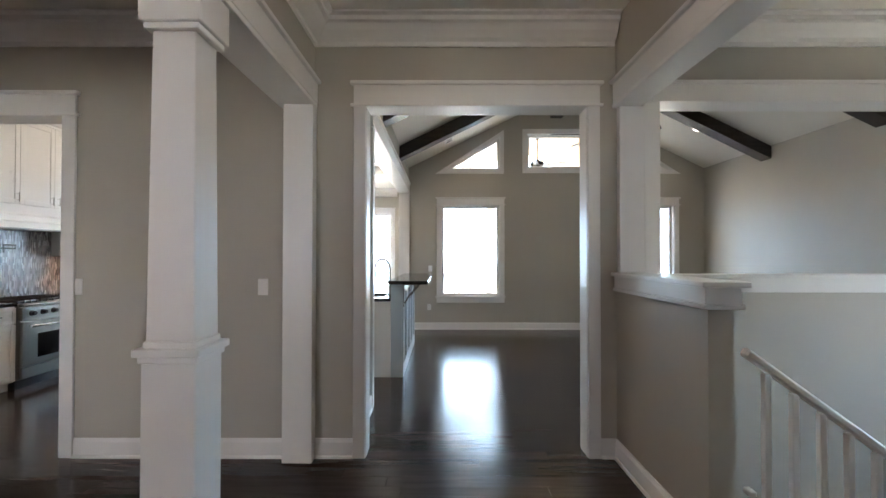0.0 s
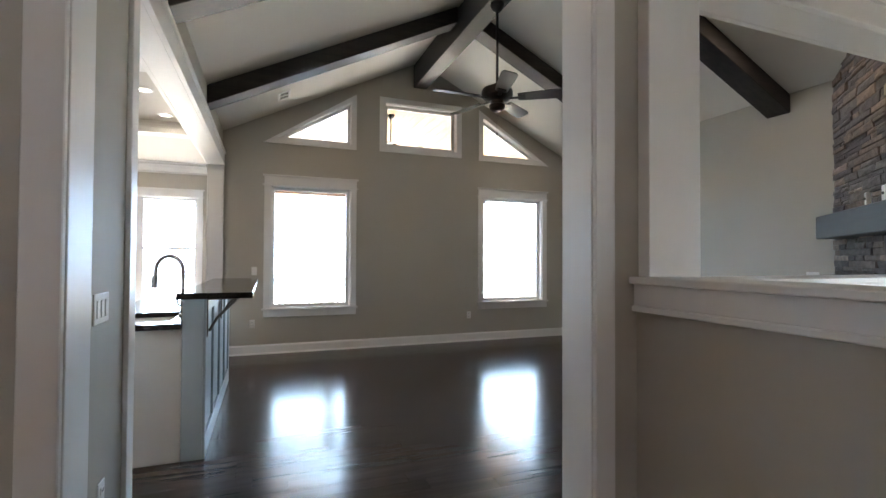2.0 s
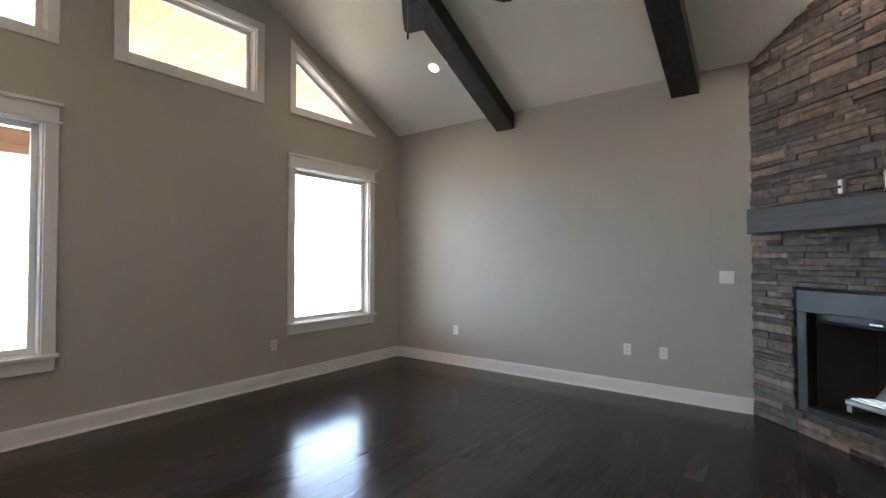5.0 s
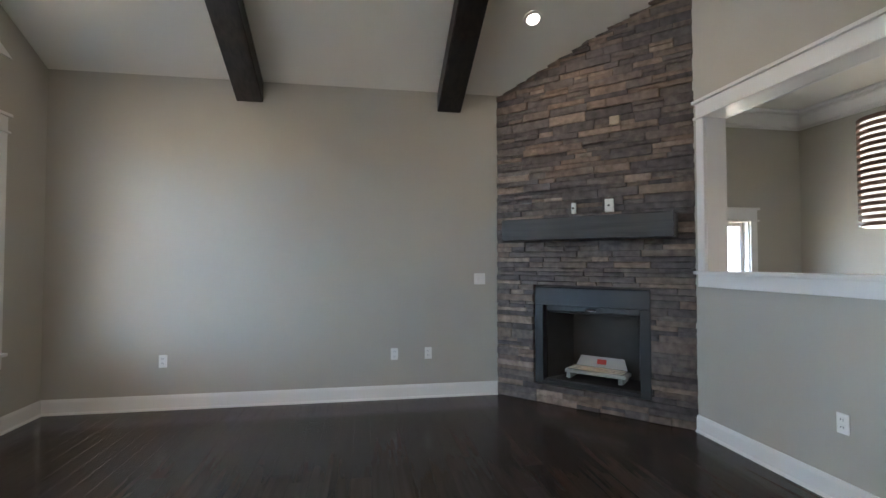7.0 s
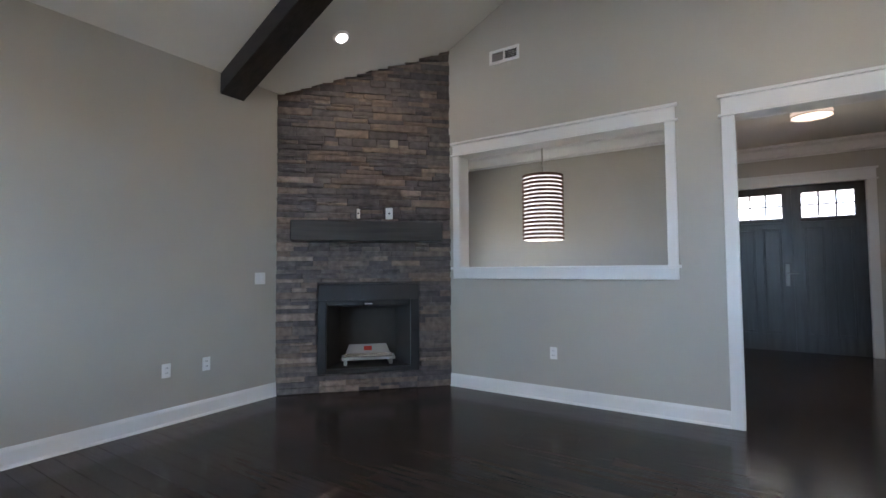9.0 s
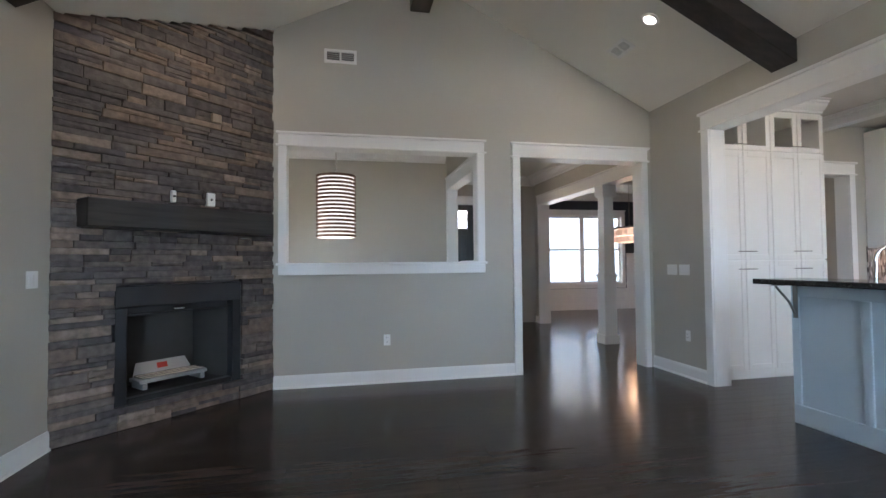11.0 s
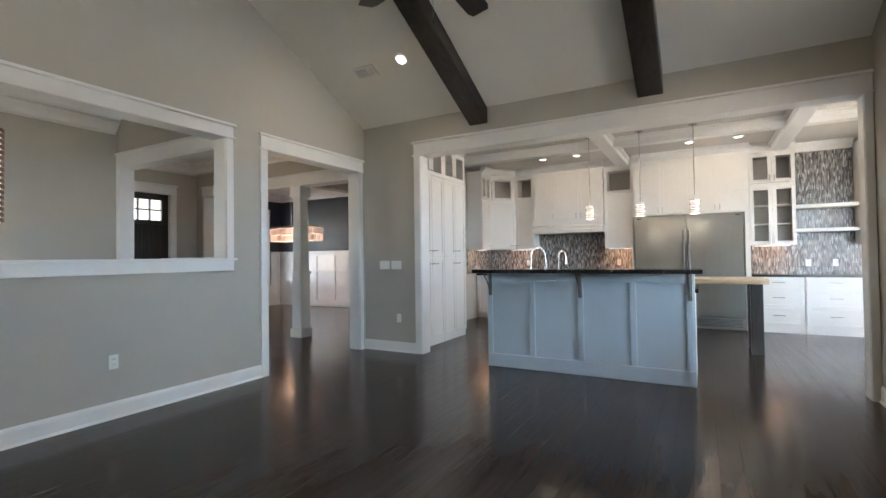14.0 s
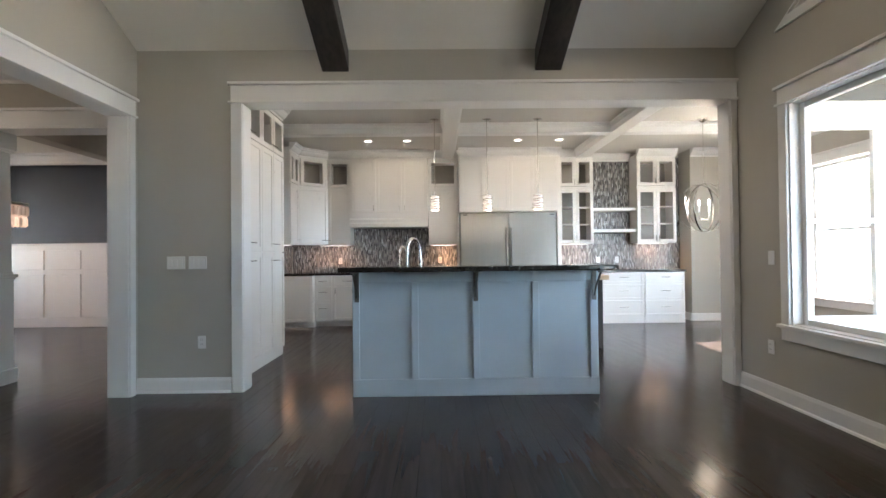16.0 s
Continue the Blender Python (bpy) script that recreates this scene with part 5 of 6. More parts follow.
# lower counter with a sink cut-out
q = bmesh.new()
for c in ((-0.83, -0.03, -0.62, LY + 0.03), (-0.62, -0.03, -0.25, 0.12), (-0.62, 0.72, -0.25, LY + 0.03), (-0.25, -0.03, -0.153, LY + 0.03)):
    box(q, c[0], c[1], 0.887, c[2], c[3], 0.925, 0.002)
solo("countertop", q, M_COUNTER, "polished black granite island counter with a sink", "countertop", m=pose(-0.51, 5.52, 0))


def tap(m, h, reach, label):
    top = thing("faucet", m, label, "faucet")
    q = bmesh.new()
    turned(q, [(0.030, 0.0), (0.030, 0.008), (0.018, 0.02), (0.016, 0.10), (0.014, 0.12)], 16)
    part("base", q, M_CHROME, top, smooth=True)
    q = bmesh.new()
    r = reach / 2
    pts = [(0, 0, 0.11), (0, 0, h - r)] + [(-r + r * math.cos(a), 0, h - r + r * math.sin(a)) for a in [math.pi * i / 12 for i in range(1, 12)]] + [(-2 * r, 0, h - r), (-2 * r - 0.005, 0, h - r - 0.05)]
    pipe(q, pts, 0.015, 12)
    part("spout", q, M_CHROME, top, smooth=True)
    q = bmesh.new()
    pipe(q, [(-2 * r - 0.004, 0, h - r - 0.04), (-2 * r - 0.012, 0, h - r - 0.13)], 0.020, 12)
    part("spray_head", q, M_CHROME, top, smooth=True)
    q = bmesh.new()
    pipe(q, [(0, -0.012, 0.075), (0, -0.05, 0.085), (0.0, -0.07, 0.14)], 0.006, 8)
    part("lever", q, M_CHROME, top, smooth=True)


tap(pose(-0.725, 5.98, 0.925, 0, 0, -28), 0.45, 0.23, "tall brushed nickel gooseneck faucet at the island sink")
tap(pose(-2.82, 5.74, 0.945, 0, 0, -28), 0.40, 0.16, "nickel gooseneck faucet at the prep island")
q = bmesh.new()
for c in ((-0.635, 0.105, 0.70, -0.62, 0.735, 0.886), (-0.25, 0.105, 0.70, -0.235, 0.735, 0.886), (-0.62, 0.105, 0.70, -0.25, 0.12, 0.886), (-0.62, 0.72, 0.70, -0.25, 0.735, 0.886)):
    box(q, *c)
sk = part("sink_basin", q, M_STEEL, isl, "stainless undermount sink")

# counter-height table behind the island
tb = thing("butcher_block_table", pose(-2.72, 7.55, 0), "dark prep island with a long pale butcher-block top on legs", "table")
q = bmesh.new()
box(q, -0.38, -2.25, 0.885, 0.38, 0.88, 0.945, 0.006)
part("tabletop", q, M_BLOCK, tb)
q = bmesh.new()
box(q, -0.30, -2.20, 0.09, 0.30, -0.24, 0.884, 0.004)
box(q, -0.25, -2.15, 0.0, 0.25, -0.29, 0.09)
part("body", q, M_LEG, tb, "dark stained cabinet body")
for x in (-0.22, 0.22):
    for y in (0.76,):
        q = bmesh.new()
        box(q, x - 0.07, y - 0.065, 0.0, x + 0.07, y + 0.065, 0.884, 0.006)
        part("leg", q, M_LEG, tb)

# coffer beams
def coffer(name, x0, y0, x1, y1):
    q = bmesh.new()
    box(q, x0, y0, 2.935, x1, y1, KIT_Z - 0.001, 0.003)
    e = 0.035
    for k, (a, z) in enumerate(((e, 0.045), (e * 0.5, 0.085))):
        z1 = KIT_Z - 0.001 - (0 if k == 0 else 0.045)
        box(q, x0 - a if x1 - x0 < y1 - y0 else x0, y0 - a if y1 - y0 < x1 - x0 else y0, z1 - 0.045 if k == 0 else z1 - 0.02, x1 + a if x1 - x0 < y1 - y0 else x1, y1 + a if y1 - y0 < x1 - x0 else y1, z1, 0.002)
    return solo(name, q, M_TRIM, "white boxed coffer beam on the kitchen ceiling", "beam", "", "structure")


for x0, x1 in ((-3.18, -3.02), (-1.10, -0.90)):
    for y0, y1 in ((S, 6.34), (6.56, 8.73), (8.95, 11.7)):
        coffer("coffer_beam", x0, y0, x1, y1)
for y0, y1 in ((6.35, 6.55), (8.74, 8.94)):
    coffer("coffer_beam", -4.75, y0, -0.90, y1)
FLAT = pose(0, 0, 0, -90, 0, 0)
for x, y in ((-4.0, 5.15), (-4.0, 5.78), (-4.0, 7.58), (-4.0, 8.25), (-1.33, 5.15), (-1.33, 5.78), (-1.33, 7.5), (-1.30, 8.4)):
    downlight(pose(x, y, KIT_Z - 0.001) @ Matrix.Rotation(radians(90), 4, 'X'), True, 1.05)


def pendant(m, label, drop):
    """Small banded glass pendant."""
    top = thing("pendant_light", m, label, "pendant light", "pendants over the island")
    q = bmesh.new()
    turned(q, [(0.062, 0.0), (0.062, -0.012), (0.02, -0.022)], 20)
    part("canopy", q, M_CHROME, top, smooth=True)
    q = bmesh.new()
    turned(q, [(0.006, -0.02), (0.006, -drop + 0.10)], 8)
    part("rod", q, M_CHROME, top)
    q = bmesh.new()
    turned(q, [(0.055, -drop - 0.10), (0.055, -drop + 0.10)], 20)
    part("glass_shade", q, M_SHADE, top, "lit white glass shade", smooth=True)
    for k in range(6):
        q = bmesh.new()
        z = -drop - 0.09 + 0.034 * k
        seg = 20
        tilt = Matrix.Translation((0, 0, z)) @ Matrix.Rotation(radians(7 * (-1) ** k), 4, 'X')
        rr = [[q.verts.new(tilt @ Vector((r * math.cos(2 * math.pi * i / seg), r * math.sin(2 * math.pi * i / seg), h))) for i in range(seg)] for r, h in ((0.060, 0), (0.066, 0), (0.066, 0.015), (0.060, 0.015))]
        for a, b in zip(rr, rr[1:] + rr[:1]):
            for i in range(seg):
                q.faces.new((a[i], a[(i + 1) % seg], b[(i + 1) % seg], b[i]))
        part("band", q, M_CHROME, top, smooth=True)
    bulb("pendant_bulb", (m.translation.x, m.translation.y, m.translation.z - drop - 0.14), 1.8, 0.03)


for y in (6.23, 6.95, 7.65):
    pendant(pose(-2.85, y, KIT_Z), "small nickel banded pendant with lit glass over the island", 1.15)

# orb chandelier in the nook
orb = thing("orb_chandelier", pose(-2.9, 9.97, KIT_Z), "open nickel orb chandelier with candle bulbs in the nook", "chandelier")
q = bmesh.new()
turned(q, [(0.07, 0.0), (0.07, -0.012), (0.02, -0.05)], 20)
part("canopy", q, M_CHROME, orb, smooth=True)
q = bmesh.new()
turned(q, [(0.005, -0.04), (0.005, -0.90)], 8)
part("rod", q, M_CHROME, orb)
for k, (ax, ang) in enumerate((("X", 90), ("X", 90), ("X", 90), ("X", 68))):
    q = bmesh.new()
    R = 0.335
    mm = Matrix.Translation((0, 0, -1.24)) @ Matrix.Rotation(radians(60 * k + 10), 4, 'Z') @ Matrix.Rotation(radians(ang), 4, ax)
    seg = 40
    rr = [[q.verts.new(mm @ Vector((r * math.cos(2 * math.pi * i / seg), r * math.sin(2 * math.pi * i / seg), h))) for i in range(seg)] for r, h in ((R, -0.011), (R + 0.005, -0.011), (R + 0.005, 0.011), (R, 0.011))]
    for a, b in zip(rr, rr[1:] + rr[:1]):
        for i in range(seg):
            q.faces.new((a[i], a[(i + 1) % seg], b[(i + 1) % seg], b[i]))
    part("hoop", q, M_CHROME, orb, smooth=True)
for k in range(4):
    a = math.pi / 2 * k + 0.3
    c = Vector((0.085 * math.cos(a), 0.085 * math.sin(a), -1.30))
    q = bmesh.new()
    pipe(q, [(0, 0, -1.40), (c.x * 0.7, c.y * 0.7, -1.41), (c.x, c.y, -1.36), tuple(c)], 0.006, 8)
    arm = part("arm", q, M_CHROME, orb, smooth=True)
    q = bmesh.new()
    turned(q, [(0.012, 0), (0.012, 0.09)], 10, Matrix.Translation(c))
    part("candle", q, M_TRIM, arm)
    q = bmesh.new()
    turned(q, [(0.006, 0.09), (0.017, 0.115), (0.012, 0.15), (0.002, 0.18)], 12, Matrix.Translation(c))
    part("bulb", q, M_LENS, arm, smooth=True)
bulb("orb_bulb", (-2.9, 9.97, KIT_Z - 1.10), 4.5, 0.05)

# ---- hall, stair and dining room ----
col = thing("column", pose(-1.07, 1.92, 0), "white square column on a panelled pedestal", "column")
for nm, c in (("plinth", (-0.125, -0.125, 0.0, 0.125, 0.125, 0.14)), ("pedestal", (-0.103, -0.103, 0.14, 0.103, 0.103, 1.02)), ("pedestal_bead", (-0.112, -0.112, 1.02, 0.112, 0.112, 1.045)), ("pedestal_cap", (-0.126, -0.126, 1.045, 0.126, 0.126, 1.075)),
              ("shaft_collar", (-0.10, -0.10, 1.075, 0.10, 0.10, 1.10)), ("necking", (-0.105, -0.105, 2.28, 0.105, 0.105, 2.305)), ("capital", (-0.118, -0.118, 2.305, 0.118, 0.118, 2.469))):
    q = bmesh.new()
    box(q, *c, 0.004)
    part(nm, q, M_TRIM, col)
q = bmesh.new()
v = [[q.verts.new((sx * r, sy * r, z)) for sx, sy in ((-1, -1), (1, -1), (1, 1), (-1, 1))] for r, z in ((0.092, 1.10), (0.082, 2.28))]
q.faces.new(v[0])
q.faces.new(v[1])
for k in range(4):
    q.faces.new((v[0][k], v[0][(k + 1) % 4], v[1][(k + 1) % 4], v[1][k]))
bmesh.ops.bevel(q, geom=q.edges[:], offset=0.003, segments=1, affect='EDGES')
part("shaft", q, M_TRIM, col)

casing("trim_front_door", "white casing round the front double doors", "x", -0.50, 1.19, -0.96, -0.80, 0, 2.49, [("n", {"leg": 0.11})])


def front_door(x0, x1, hinge_left, number):
    w = x1 - x0
    top = tagged(thing("door_%d" % number, pose(x0, -0.86, 0), "closed black stained front door leaf with six small panes", "door"), kind="structure")
    gx0, gx1, gz0, gz1 = 0.12, w - 0.12, 2.01, 2.38
    q = bmesh.new()
    wall_cells(q, "x", 0.0005, w - 0.0005, -0.045, 0.0, 0.0, 2.49, [(gx0, gz0, gx1, gz1)])
    leaf = part("leaf", q, M_DOOR, top)
    for k in range(2):
        a = 0.14 + k * (w - 0.28 + 0.10) / 2
        b = a + (w - 0.28 - 0.10) / 2
        q = bmesh.new()
        for c in ((a, 0.25, a + 0.03, 1.85), (b - 0.03, 0.25, b, 1.85), (a + 0.03, 0.25, b - 0.03, 0.28), (a + 0.03, 1.82, b - 0.03, 1.85)):
            box(q, c[0], 0.0005, c[1], c[2], 0.014, c[3], 0.004)
        part("panel_moulding", q, M_DOOR, leaf)
    q = bmesh.new()
    box(q, 0.10, 0.0005, 1.94, w - 0.10, 0.03, 1.98, 0.004)
    part("ledge", q, M_DOOR, leaf)
    for k in range(1, 3):
        x = gx0 + (gx1 - gx0) * k / 3
        q = bmesh.new()
        box(q, x - 0.011, -0.04, gz0, x + 0.011, -0.004, gz1)
        part("glazing_bar", q, M_DOOR, leaf)
    q = bmesh.new()
    box(q, gx0, -0.041, (gz0 + gz1) / 2 - 0.011, gx1, -0.003, (gz0 + gz1) / 2 + 0.011)
    part("glazing_bar", q, M_DOOR, leaf)
    for i in range(3):
        for j in range(2):
            q = bmesh.new()
            box(q, gx0 + (gx1 - gx0) * i / 3 + 0.011, -0.024, gz0 + (gz1 - gz0) * j / 2, gx0 + (gx1 - gx0) * (i + 1) / 3 - 0.011, -0.020, gz0 + (gz1 - gz0) * (j + 1) / 2)
            pane_ob(q, leaf)
    return top, w


front_door(-0.50, 0.345, True, 1)
d2, w2 = front_door(0.345, 1.19, False, 2)
q = bmesh.new()
box(q, 0.045, 0.0, 0.98, 0.105, 0.014, 1.32, 0.006)
hs_ = part("lockset", q, M_AGED, d2, "brushed nickel lockset")
q = bmesh.new()
pipe(q, [(0.075, 0.012, 1.17), (0.075, 0.055, 1.17), (-0.06, 0.055, 1.165)], 0.009, 8)
part("lever", q, M_AGED, hs_, smooth=True)

# foyer ceiling light
fl = thing("flush_ceiling_light", pose(0.27, 1.25, HALL_Z), "lit crystal drum ceiling light in the foyer", "ceiling light")
q = bmesh.new()
turned(q, [(0.17, 0), (0.17, -0.02), (0.12, -0.025)], 24)
part("canopy", q, M_CHROME, fl, smooth=True)
q = bmesh.new()
turned(q, [(0.19, -0.135), (0.195, -0.13), (0.195, -0.03), (0.19, -0.025)], 32)
part("drum", q, M_SHADE, fl, "lit crystal drum", smooth=True)
for z in (-0.035, -0.08, -0.128):
    q = bmesh.new()
    turned(q, [(0.198, z - 0.004), (0.200, z), (0.198, z + 0.004)], 32)
    part("band", q, M_CHROME, fl, smooth=True)
bulb("foyer_bulb", (0.27, 1.25, HALL_Z - 0.25), 2.2, 0.12, (1.0, 0.74, 0.52))

# stair pendant
sp = thing("stair_pendant", pose(3.07, 2.30, HALL_Z), "large lit drum pendant with copper-brown bands in the stairwell", "pendant light")
q = bmesh.new()
turned(q, [(0.065, 0), (0.065, -0.015), (0.02, -0.03)], 20)
part("canopy", q, M_CHROME, sp, smooth=True)
q = bmesh.new()
turned(q, [(0.008, -0.02), (0.008, -0.70)], 8)
part("rod", q, M_CHROME, sp)
q = bmesh.new()
seg = 40
rr = [[q.verts.new((r * math.cos(2 * math.pi * k / seg), r * math.sin(2 * math.pi * k / seg), z)) for k in range(seg)] for r, z in ((0.236, -1.475), (0.236, -0.685), (0.228, -0.685), (0.228, -1.475))]
for a, b in zip(rr, rr[1:] + rr[:1]):
    for k in range(seg):
        q.faces.new((a[k], a[(k + 1) % seg], b[(k + 1) % seg], b[k]))
part("inner_drum", q, M_DRUM, sp, "lit white fabric drum", smooth=True)
for k in range(17):
    z = -0.675 - 0.0488 * k
    q = bmesh.new()
    rr = [[q.verts.new(((r) * math.cos(2 * math.pi * i / seg), (r) * math.sin(2 * math.pi * i / seg), h)) for i in range(seg)] for r, h in ((0.246, z - 0.0150), (0.258, z - 0.0150), (0.258, z + 0.0150), (0.246, z + 0.0150))]
    for a, b in zip(rr, rr[1:] + rr[:1]):
        for i in range(seg):
            q.faces.new((a[i], a[(i + 1) % seg], b[(i + 1) % seg], b[i]))
    part("band", q, M_BAND, sp, "copper-brown metal band", smooth=True)
bulb("stair_bulb", (3.07, 2.30, HALL_Z - 1.6), 1.5, 0.10)

# stair and rail
st = thing("staircase", pose(1.35, 1.25, 0), "dark-treaded stair with white risers going down", "staircase")
for k in range(9):
    q = bmesh.new()
    box(q, 0.02 + 0.265 * k, 0.0, -0.185 * (k + 1) - 0.03, 0.31 + 0.265 * k, 0.95, -0.185 * (k + 1), 0.006)
    part("tread", q, M_FLOOR, st)
    q = bmesh.new()
    box(q, 0.004 + 0.265 * k, 0.0, -0.185 * (k + 1), 0.02 + 0.265 * k, 0.95, -0.185 * k - 0.032 if k else -0.02)
    part("riser", q, M_TRIM, st)
q = bmesh.new()
v = [[q.verts.new((x, y, z)) for x, z in ((0, 0.02), (2.5, 0.02 - 2.5 * 0.70), (2.5, -0.30 - 2.5 * 0.70), (0, -0.30))] for y in (0.952, 0.985)]
q.faces.new(v[0])
q.faces.new(v[1])
for k in range(4):
    q.faces.new((v[0][k], v[0][(k + 1) % 4], v[1][(k + 1) % 4], v[1][k]))
part("stringer", q, M_TRIM, st)
rail = thing("stair_railing", pose(1.325, 2.205, 0), "white stair railing with square balusters", "railing")
q = bmesh.new()
ang = math.atan(0.72)
box(q, 0, -0.026, -0.022, 2.9, 0.026, 0.020, 0.010, Matrix.Translation((0.0, 0, 0.99)) @ Matrix.Rotation(ang, 4, 'Y'))
part("handrail", q, M_TRIM, rail)
for k in range(17):
    x = 0.10 + 0.125 * k
    q = bmesh.new()
    box(q, x - 0.016, -0.016, 0.02 - 0.70 * (x + 0.05), x + 0.016, 0.016, 0.96 - 0.72 * x, 0.003)
    part("baluster", q, M_TRIM, rail)
q = bmesh.new()
box(q, 0.0, -0.035, 0.34, 0.035, 0.02, 0.37, 0.006)
part("shoe_block", q, M_TRIM, rail)

# dining wainscot
def wainscot(name, along, u0, u1, t, way, top_z, cols):
    o = {"n": (u1, t), "e": (t, u0), "w": (t, u1)}[way]
    top = boards(name, "white panelled wainscot below a navy wall")
    top["kind"] = "structure"
    m = on_wall(o[0], o[1], 0, way)
    w = u1 - u0

    def b(nm, x0, d, z0, x1, z1):
        q = bmesh.new()
        box(q, x0, -d, z0, x1, -0.001, z1, 0.003, m)
        part(nm, q, M_TRIM, top)
    b("backing", 0, 0.012, 0, w, top_z)
    b("bottom_rail", 0, 0.03, 0, w, 0.17)
    b("cap", 0, 0.06, top_z, w, top_z + 0.028)
    b("top_rail", 0, 0.03, top_z - 0.10, w, top_z - 0.001)
    if top_z > 1.2:
        b("mid_rail", 0, 0.029, 0.94, w, 1.03)
    for k in range(cols + 1):
        x = (w - 0.09) * k / cols
        b("stile", x, 0.0295, 0.171, x + 0.09, 0.939 if top_z > 1.2 else top_z - 0.101)
        if top_z > 1.2:
            b("stile", x, 0.0295, 1.031, x + 0.09, top_z - 0.101)


wainscot("wainscot_west", "y", -2.85, 1.82, -4.9, "e", 1.47, 7)
wainscot("wainscot_south_left", "x", -4.84, -4.51, -2.85, "n", 1.47, 1)
wainscot("wainscot_south_mid", "x", -4.51, -1.99, -2.85, "n", 0.53, 3)
wainscot("wainscot_south_right", "x", -1.99, -1.21, -2.85, "n", 1.47, 1)

ch = thing("crystal_chandelier", pose(-3.0, -0.23, HALL_Z), "long lit crystal chandelier over the dining room", "chandelier")
q = bmesh.new()
box(q, -0.06, -0.2, -0.025, 0.06, 0.2, 0, 0.004)
part("canopy", q, M_CHROME, ch)
for y in (-0.15, 0.15):
    q = bmesh.new()
    turned(q, [(0.006, -0.02), (0.006, -1.08)], 8, Matrix.Translation((0, y, 0)))
    part("rod", q, M_CHROME, ch)
q = bmesh.new()
box(q, -0.20, -0.64, -1.12, 0.20, 0.64, -1.08, 0.004)
part("frame", q, M_CHROME, ch)
crystal = bmesh.new()
turned(crystal, [(0.002, 0.0), (0.026, -0.03), (0.026, -0.13), (0.002, -0.16)], 6)
me = mesh_of("crystal", crystal, M_CRYSTAL)
for j in range(2):
    for k in range(22):
        for side in (-1, 1):
            c = new("crystal", me)
            c.parent = ch
            c.location = (side * (0.18 - 0.02 * j), -0.62 + 0.059 * k, -1.12 - 0.15 * j)
    for k in range(5):
        for side in (-1, 1):
            c = new("crystal", me)
            c.parent = ch
            c.location = (-0.12 + 0.06 * k, side * 0.63, -1.12 - 0.15 * j)
bulb("dining_bulb", (-3.0, -0.23, 1.55), 9.0, 0.15, (1.0, 0.60, 0.36))

# ---- front porch with an added shade roof, and the house next door ----
# assumed roof slabs, added to block sun and sky from the front openings
slab("roof_foyer_shade", -1.0, -3.1, 2.95, 1.9, -0.97, 3.09, M_TRIM, "white porch roof slab added to shade the front", "roof")
slab("roof_front_shade", -5.4, -6.2, 2.95, 1.9, -3.101, 3.12, M_TRIM, "white porch roof slab added to shade the front", "roof")
slab("porch_floor_front", -5.4, -6.2, -0.3, 1.9, -3.11, -0.05, plain("front_porch_concrete", (0.42, 0.41, 0.39), 0.8, vary=0.1), "pale concrete porch floor", "floor")
nb = thing("neighbour_house", pose(-8.5, -4.5, -0.6, 0, 0, -90), "blue-grey lap-sided house next door", "house")
q = bmesh.new()
box(q, 0, -4.0, 0, 12.5, -0.03, 6.5)
part("wall", q, M_BLIND, nb)
for k in range(36):
    q = bmesh.new()
    box(q, 0.0, -0.029, 0.18 * k, 12.5, -0.004, 0.18 * k + 0.168)
    part("siding_board", q, M_BLIND, nb)
q = bmesh.new()
for z in (6.5,):
    v = [q.verts.new(p) for p in ((-0.3, -4.3, z), (12.8, -4.3, z), (12.8, 0.3, z), (-0.3, 0.3, z), (6.25, -4.3, z + 3.2), (6.25, 0.3, z + 3.2))]
    for f in ((0, 1, 2, 3), (0, 4, 5, 3), (1, 2, 5, 4), (0, 1, 4), (2, 3, 5)):
        q.faces.new([v[i] for i in f])
part("roof", q, M_SLOT, nb)

# ---- porch ----
M_SIDING = plain("taupe_lap_siding", (0.06, 0.061, 0.053), 0.6, vary=0.08, scale=2.0, grain=60, bump=0.1)
sd = boards("siding_nook", "taupe lap siding on the porch side of the nook")
for k in range(24):
    z = -0.29 + 0.145 * k
    for y0, y1 in ((N + 0.172, 11.845),) if z + 0.145 < 0.46 or z > 2.55 else ((N + 0.172, 9.44), (11.41, 11.845)):
        q = bmesh.new()
        v = [[q.verts.new((W + d, y, z + h)) for d, h in ((0.001, 0), (0.020, 0), (0.008, 0.147), (0.001, 0.147))] for y in (y0, y1)]
        q.faces.new(v[0])
        q.faces.new(v[1])
        for i in range(4):
            q.faces.new((v[0][i], v[0][(i + 1) % 4], v[1][(i + 1) % 4], v[1][i]))
        part("siding_board", q, M_SIDING, sd)
ex = boards("trim_nook_window", "white outside casing round the nook window")
craftsman(ex, on_wall(W + 0.002, 9.56, 0, "e"), 1.73, 0.562, 2.408, leg=0.11, head=0.13, apron=True)
ceiling_fan(pose(2.2, 11.2, 4.28), "dark bronze ceiling fan under the porch roof", 0.72)
q = bmesh.new()
box(q, WK + 0.2, 13.0, 2.80, 5.25, 13.2, 3.15, 0.005)
solo("beam_porch", q, wood("brown_header_wood", (0.12, 0.075, 0.052), (0.24, 0.15, 0.105), 0.5), "brown stained timber header at the porch edge", "beam", "", "structure")
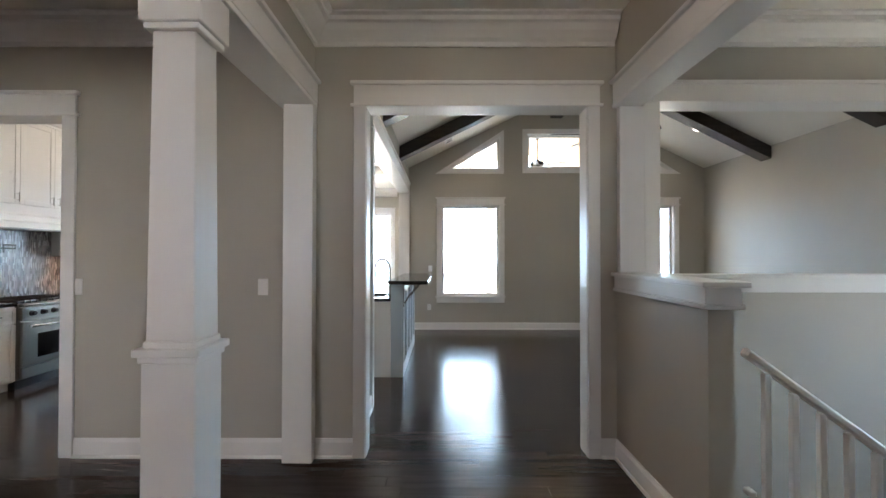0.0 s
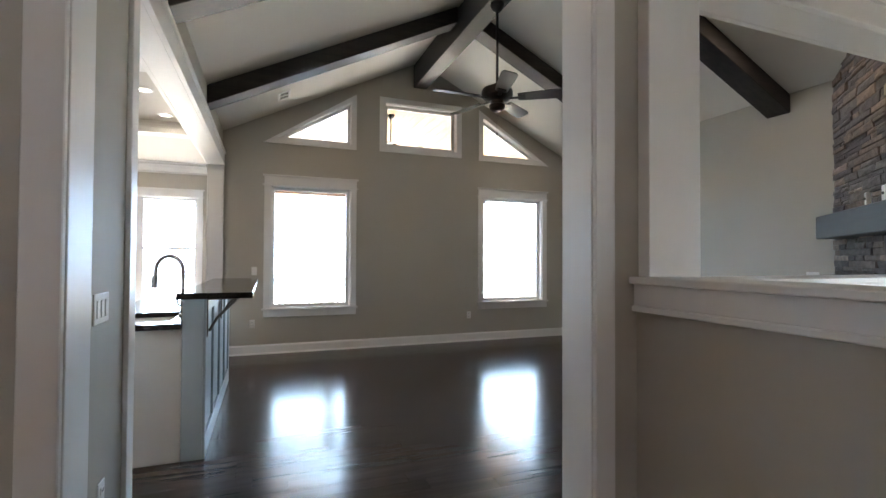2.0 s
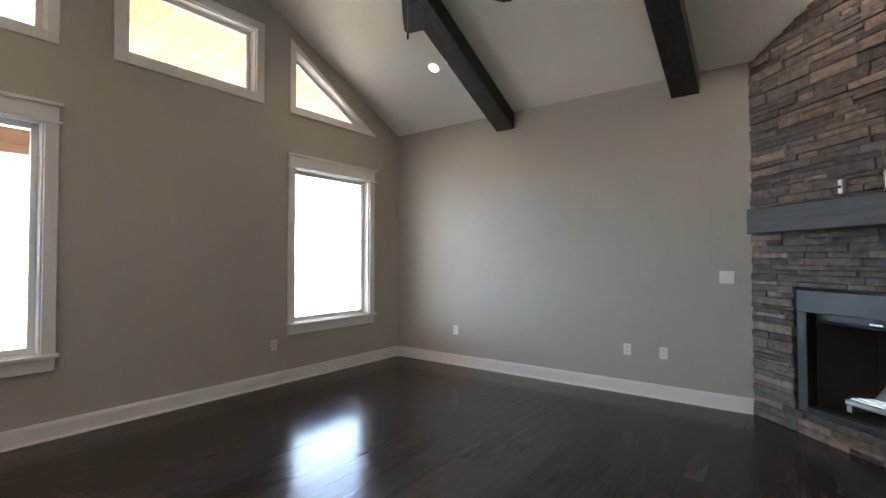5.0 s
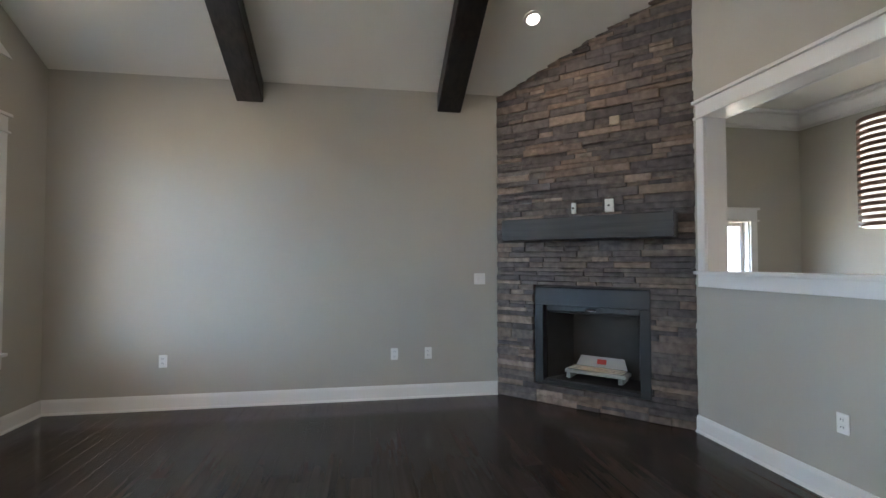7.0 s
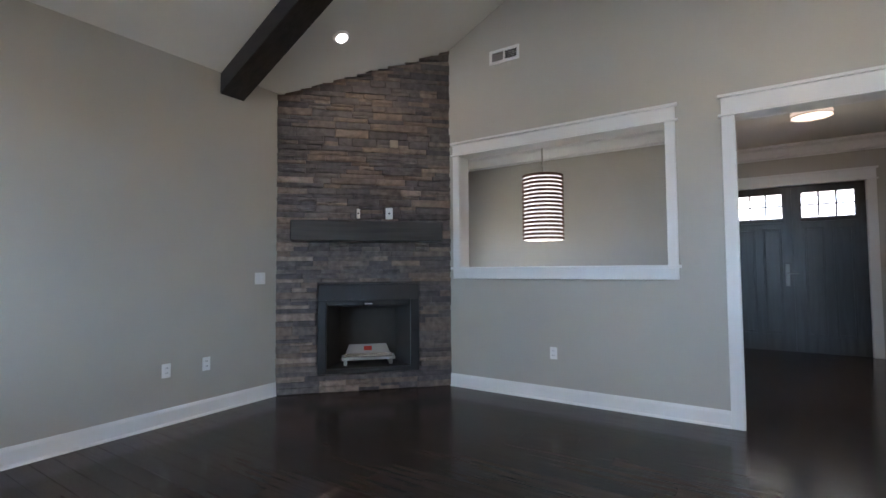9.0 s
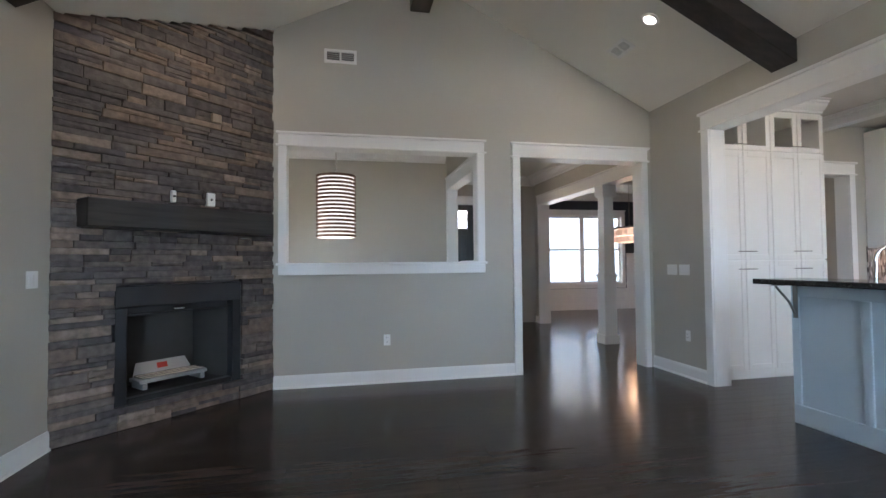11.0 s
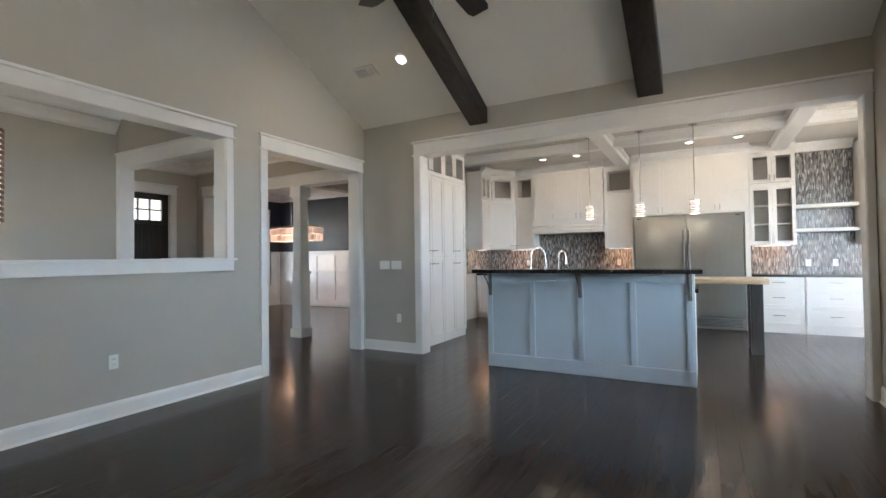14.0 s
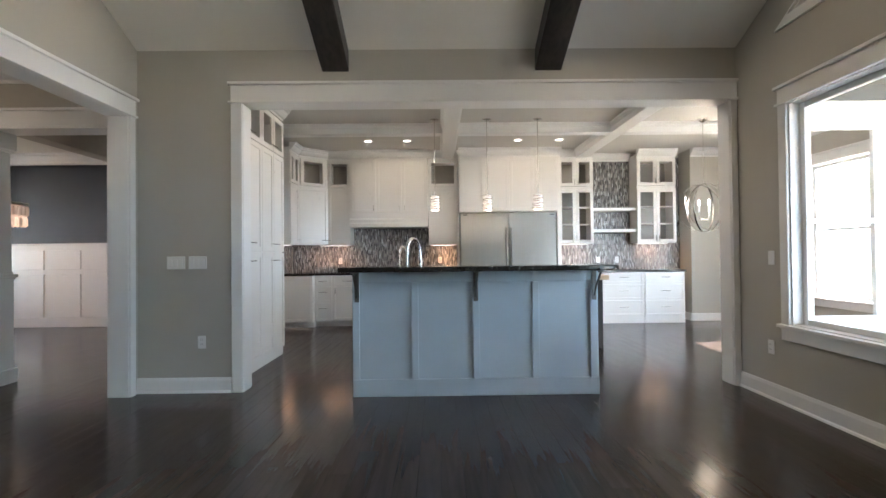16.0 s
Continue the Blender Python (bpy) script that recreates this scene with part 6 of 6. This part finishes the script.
for x in (-0.45, 1.24, 5.1):
    q = bmesh.new()
    box(q, x - 0.10, 13.0, -0.05, x + 0.10, 13.2, 2.80, 0.005)
    solo("porch_post", q, M_TRIM, "white square porch post", "post", "porch posts")
pr = thing("porch_railing", pose(-0.6, 13.1, -0.05), "white porch railing with square balusters", "railing")
for nm, z in (("top_rail", 0.92), ("bottom_rail", 0.10)):
    q = bmesh.new()
    box(q, 0, -0.035, z - 0.03, 5.75, 0.035, z + 0.03, 0.006)
    part(nm, q, M_TRIM, pr)
bq = bmesh.new()
box(bq, -0.018, -0.018, 0.13, 0.018, 0.018, 0.89, 0.003)
me = mesh_of("baluster", bq, M_TRIM)
for k in range(44):
    c = new("baluster", me)
    c.parent = pr
    c.location = (0.08 + 0.13 * k, 0, 0)

# ---- floor planks ----
rng = random.Random(5)
PW = 0.127
plank_mesh = {}


def plank(length):
    key = round(length, 2)
    if key not in plank_mesh:
        q = bmesh.new()
        box(q, 0, 0, -0.0115, key - 0.0010, PW - 0.0007, 0.0, 0.0008)
        plank_mesh[key] = mesh_of("plank", q, M_FLOOR)
    return plank_mesh[key]


rest = bmesh.new()
holes = [(1.35, 1.15, E, SH)]
row = 0
y = -3.0
while y < 11.85:
    mid = y + PW / 2
    x_end = 5.0 if mid < 9.1 else -0.80
    if SH > y and mid > 1.15:
        x_end = 1.35
    x = -5.3
    near = S + 0.05 < mid < N - 0.02
    while x < x_end - 0.02:
        ln = round(rng.uniform(0.55, 1.9), 1)
        ln = min(ln, x_end - x)
        tilt = rng.uniform(-0.15, 0.15)
        if near and x > -0.9:
            ob = new("plank", plank(ln))
            ob.parent = floor_ob
            ob.location = (x, y, -abs(math.sin(radians(tilt))) * PW * 0.5)
            ob.rotation_euler = (radians(tilt), 0, 0)
        else:
            box(rest, x, y, -0.0115, x + ln - 0.0015, y + PW - 0.0007, rng.uniform(-0.0004, 0), 0.0008)
        x += ln
    y += PW
    row += 1
far = part("planks", rest, M_FLOOR, floor_ob)
tagged(far, "dark stained oak planks", kind="stuff")
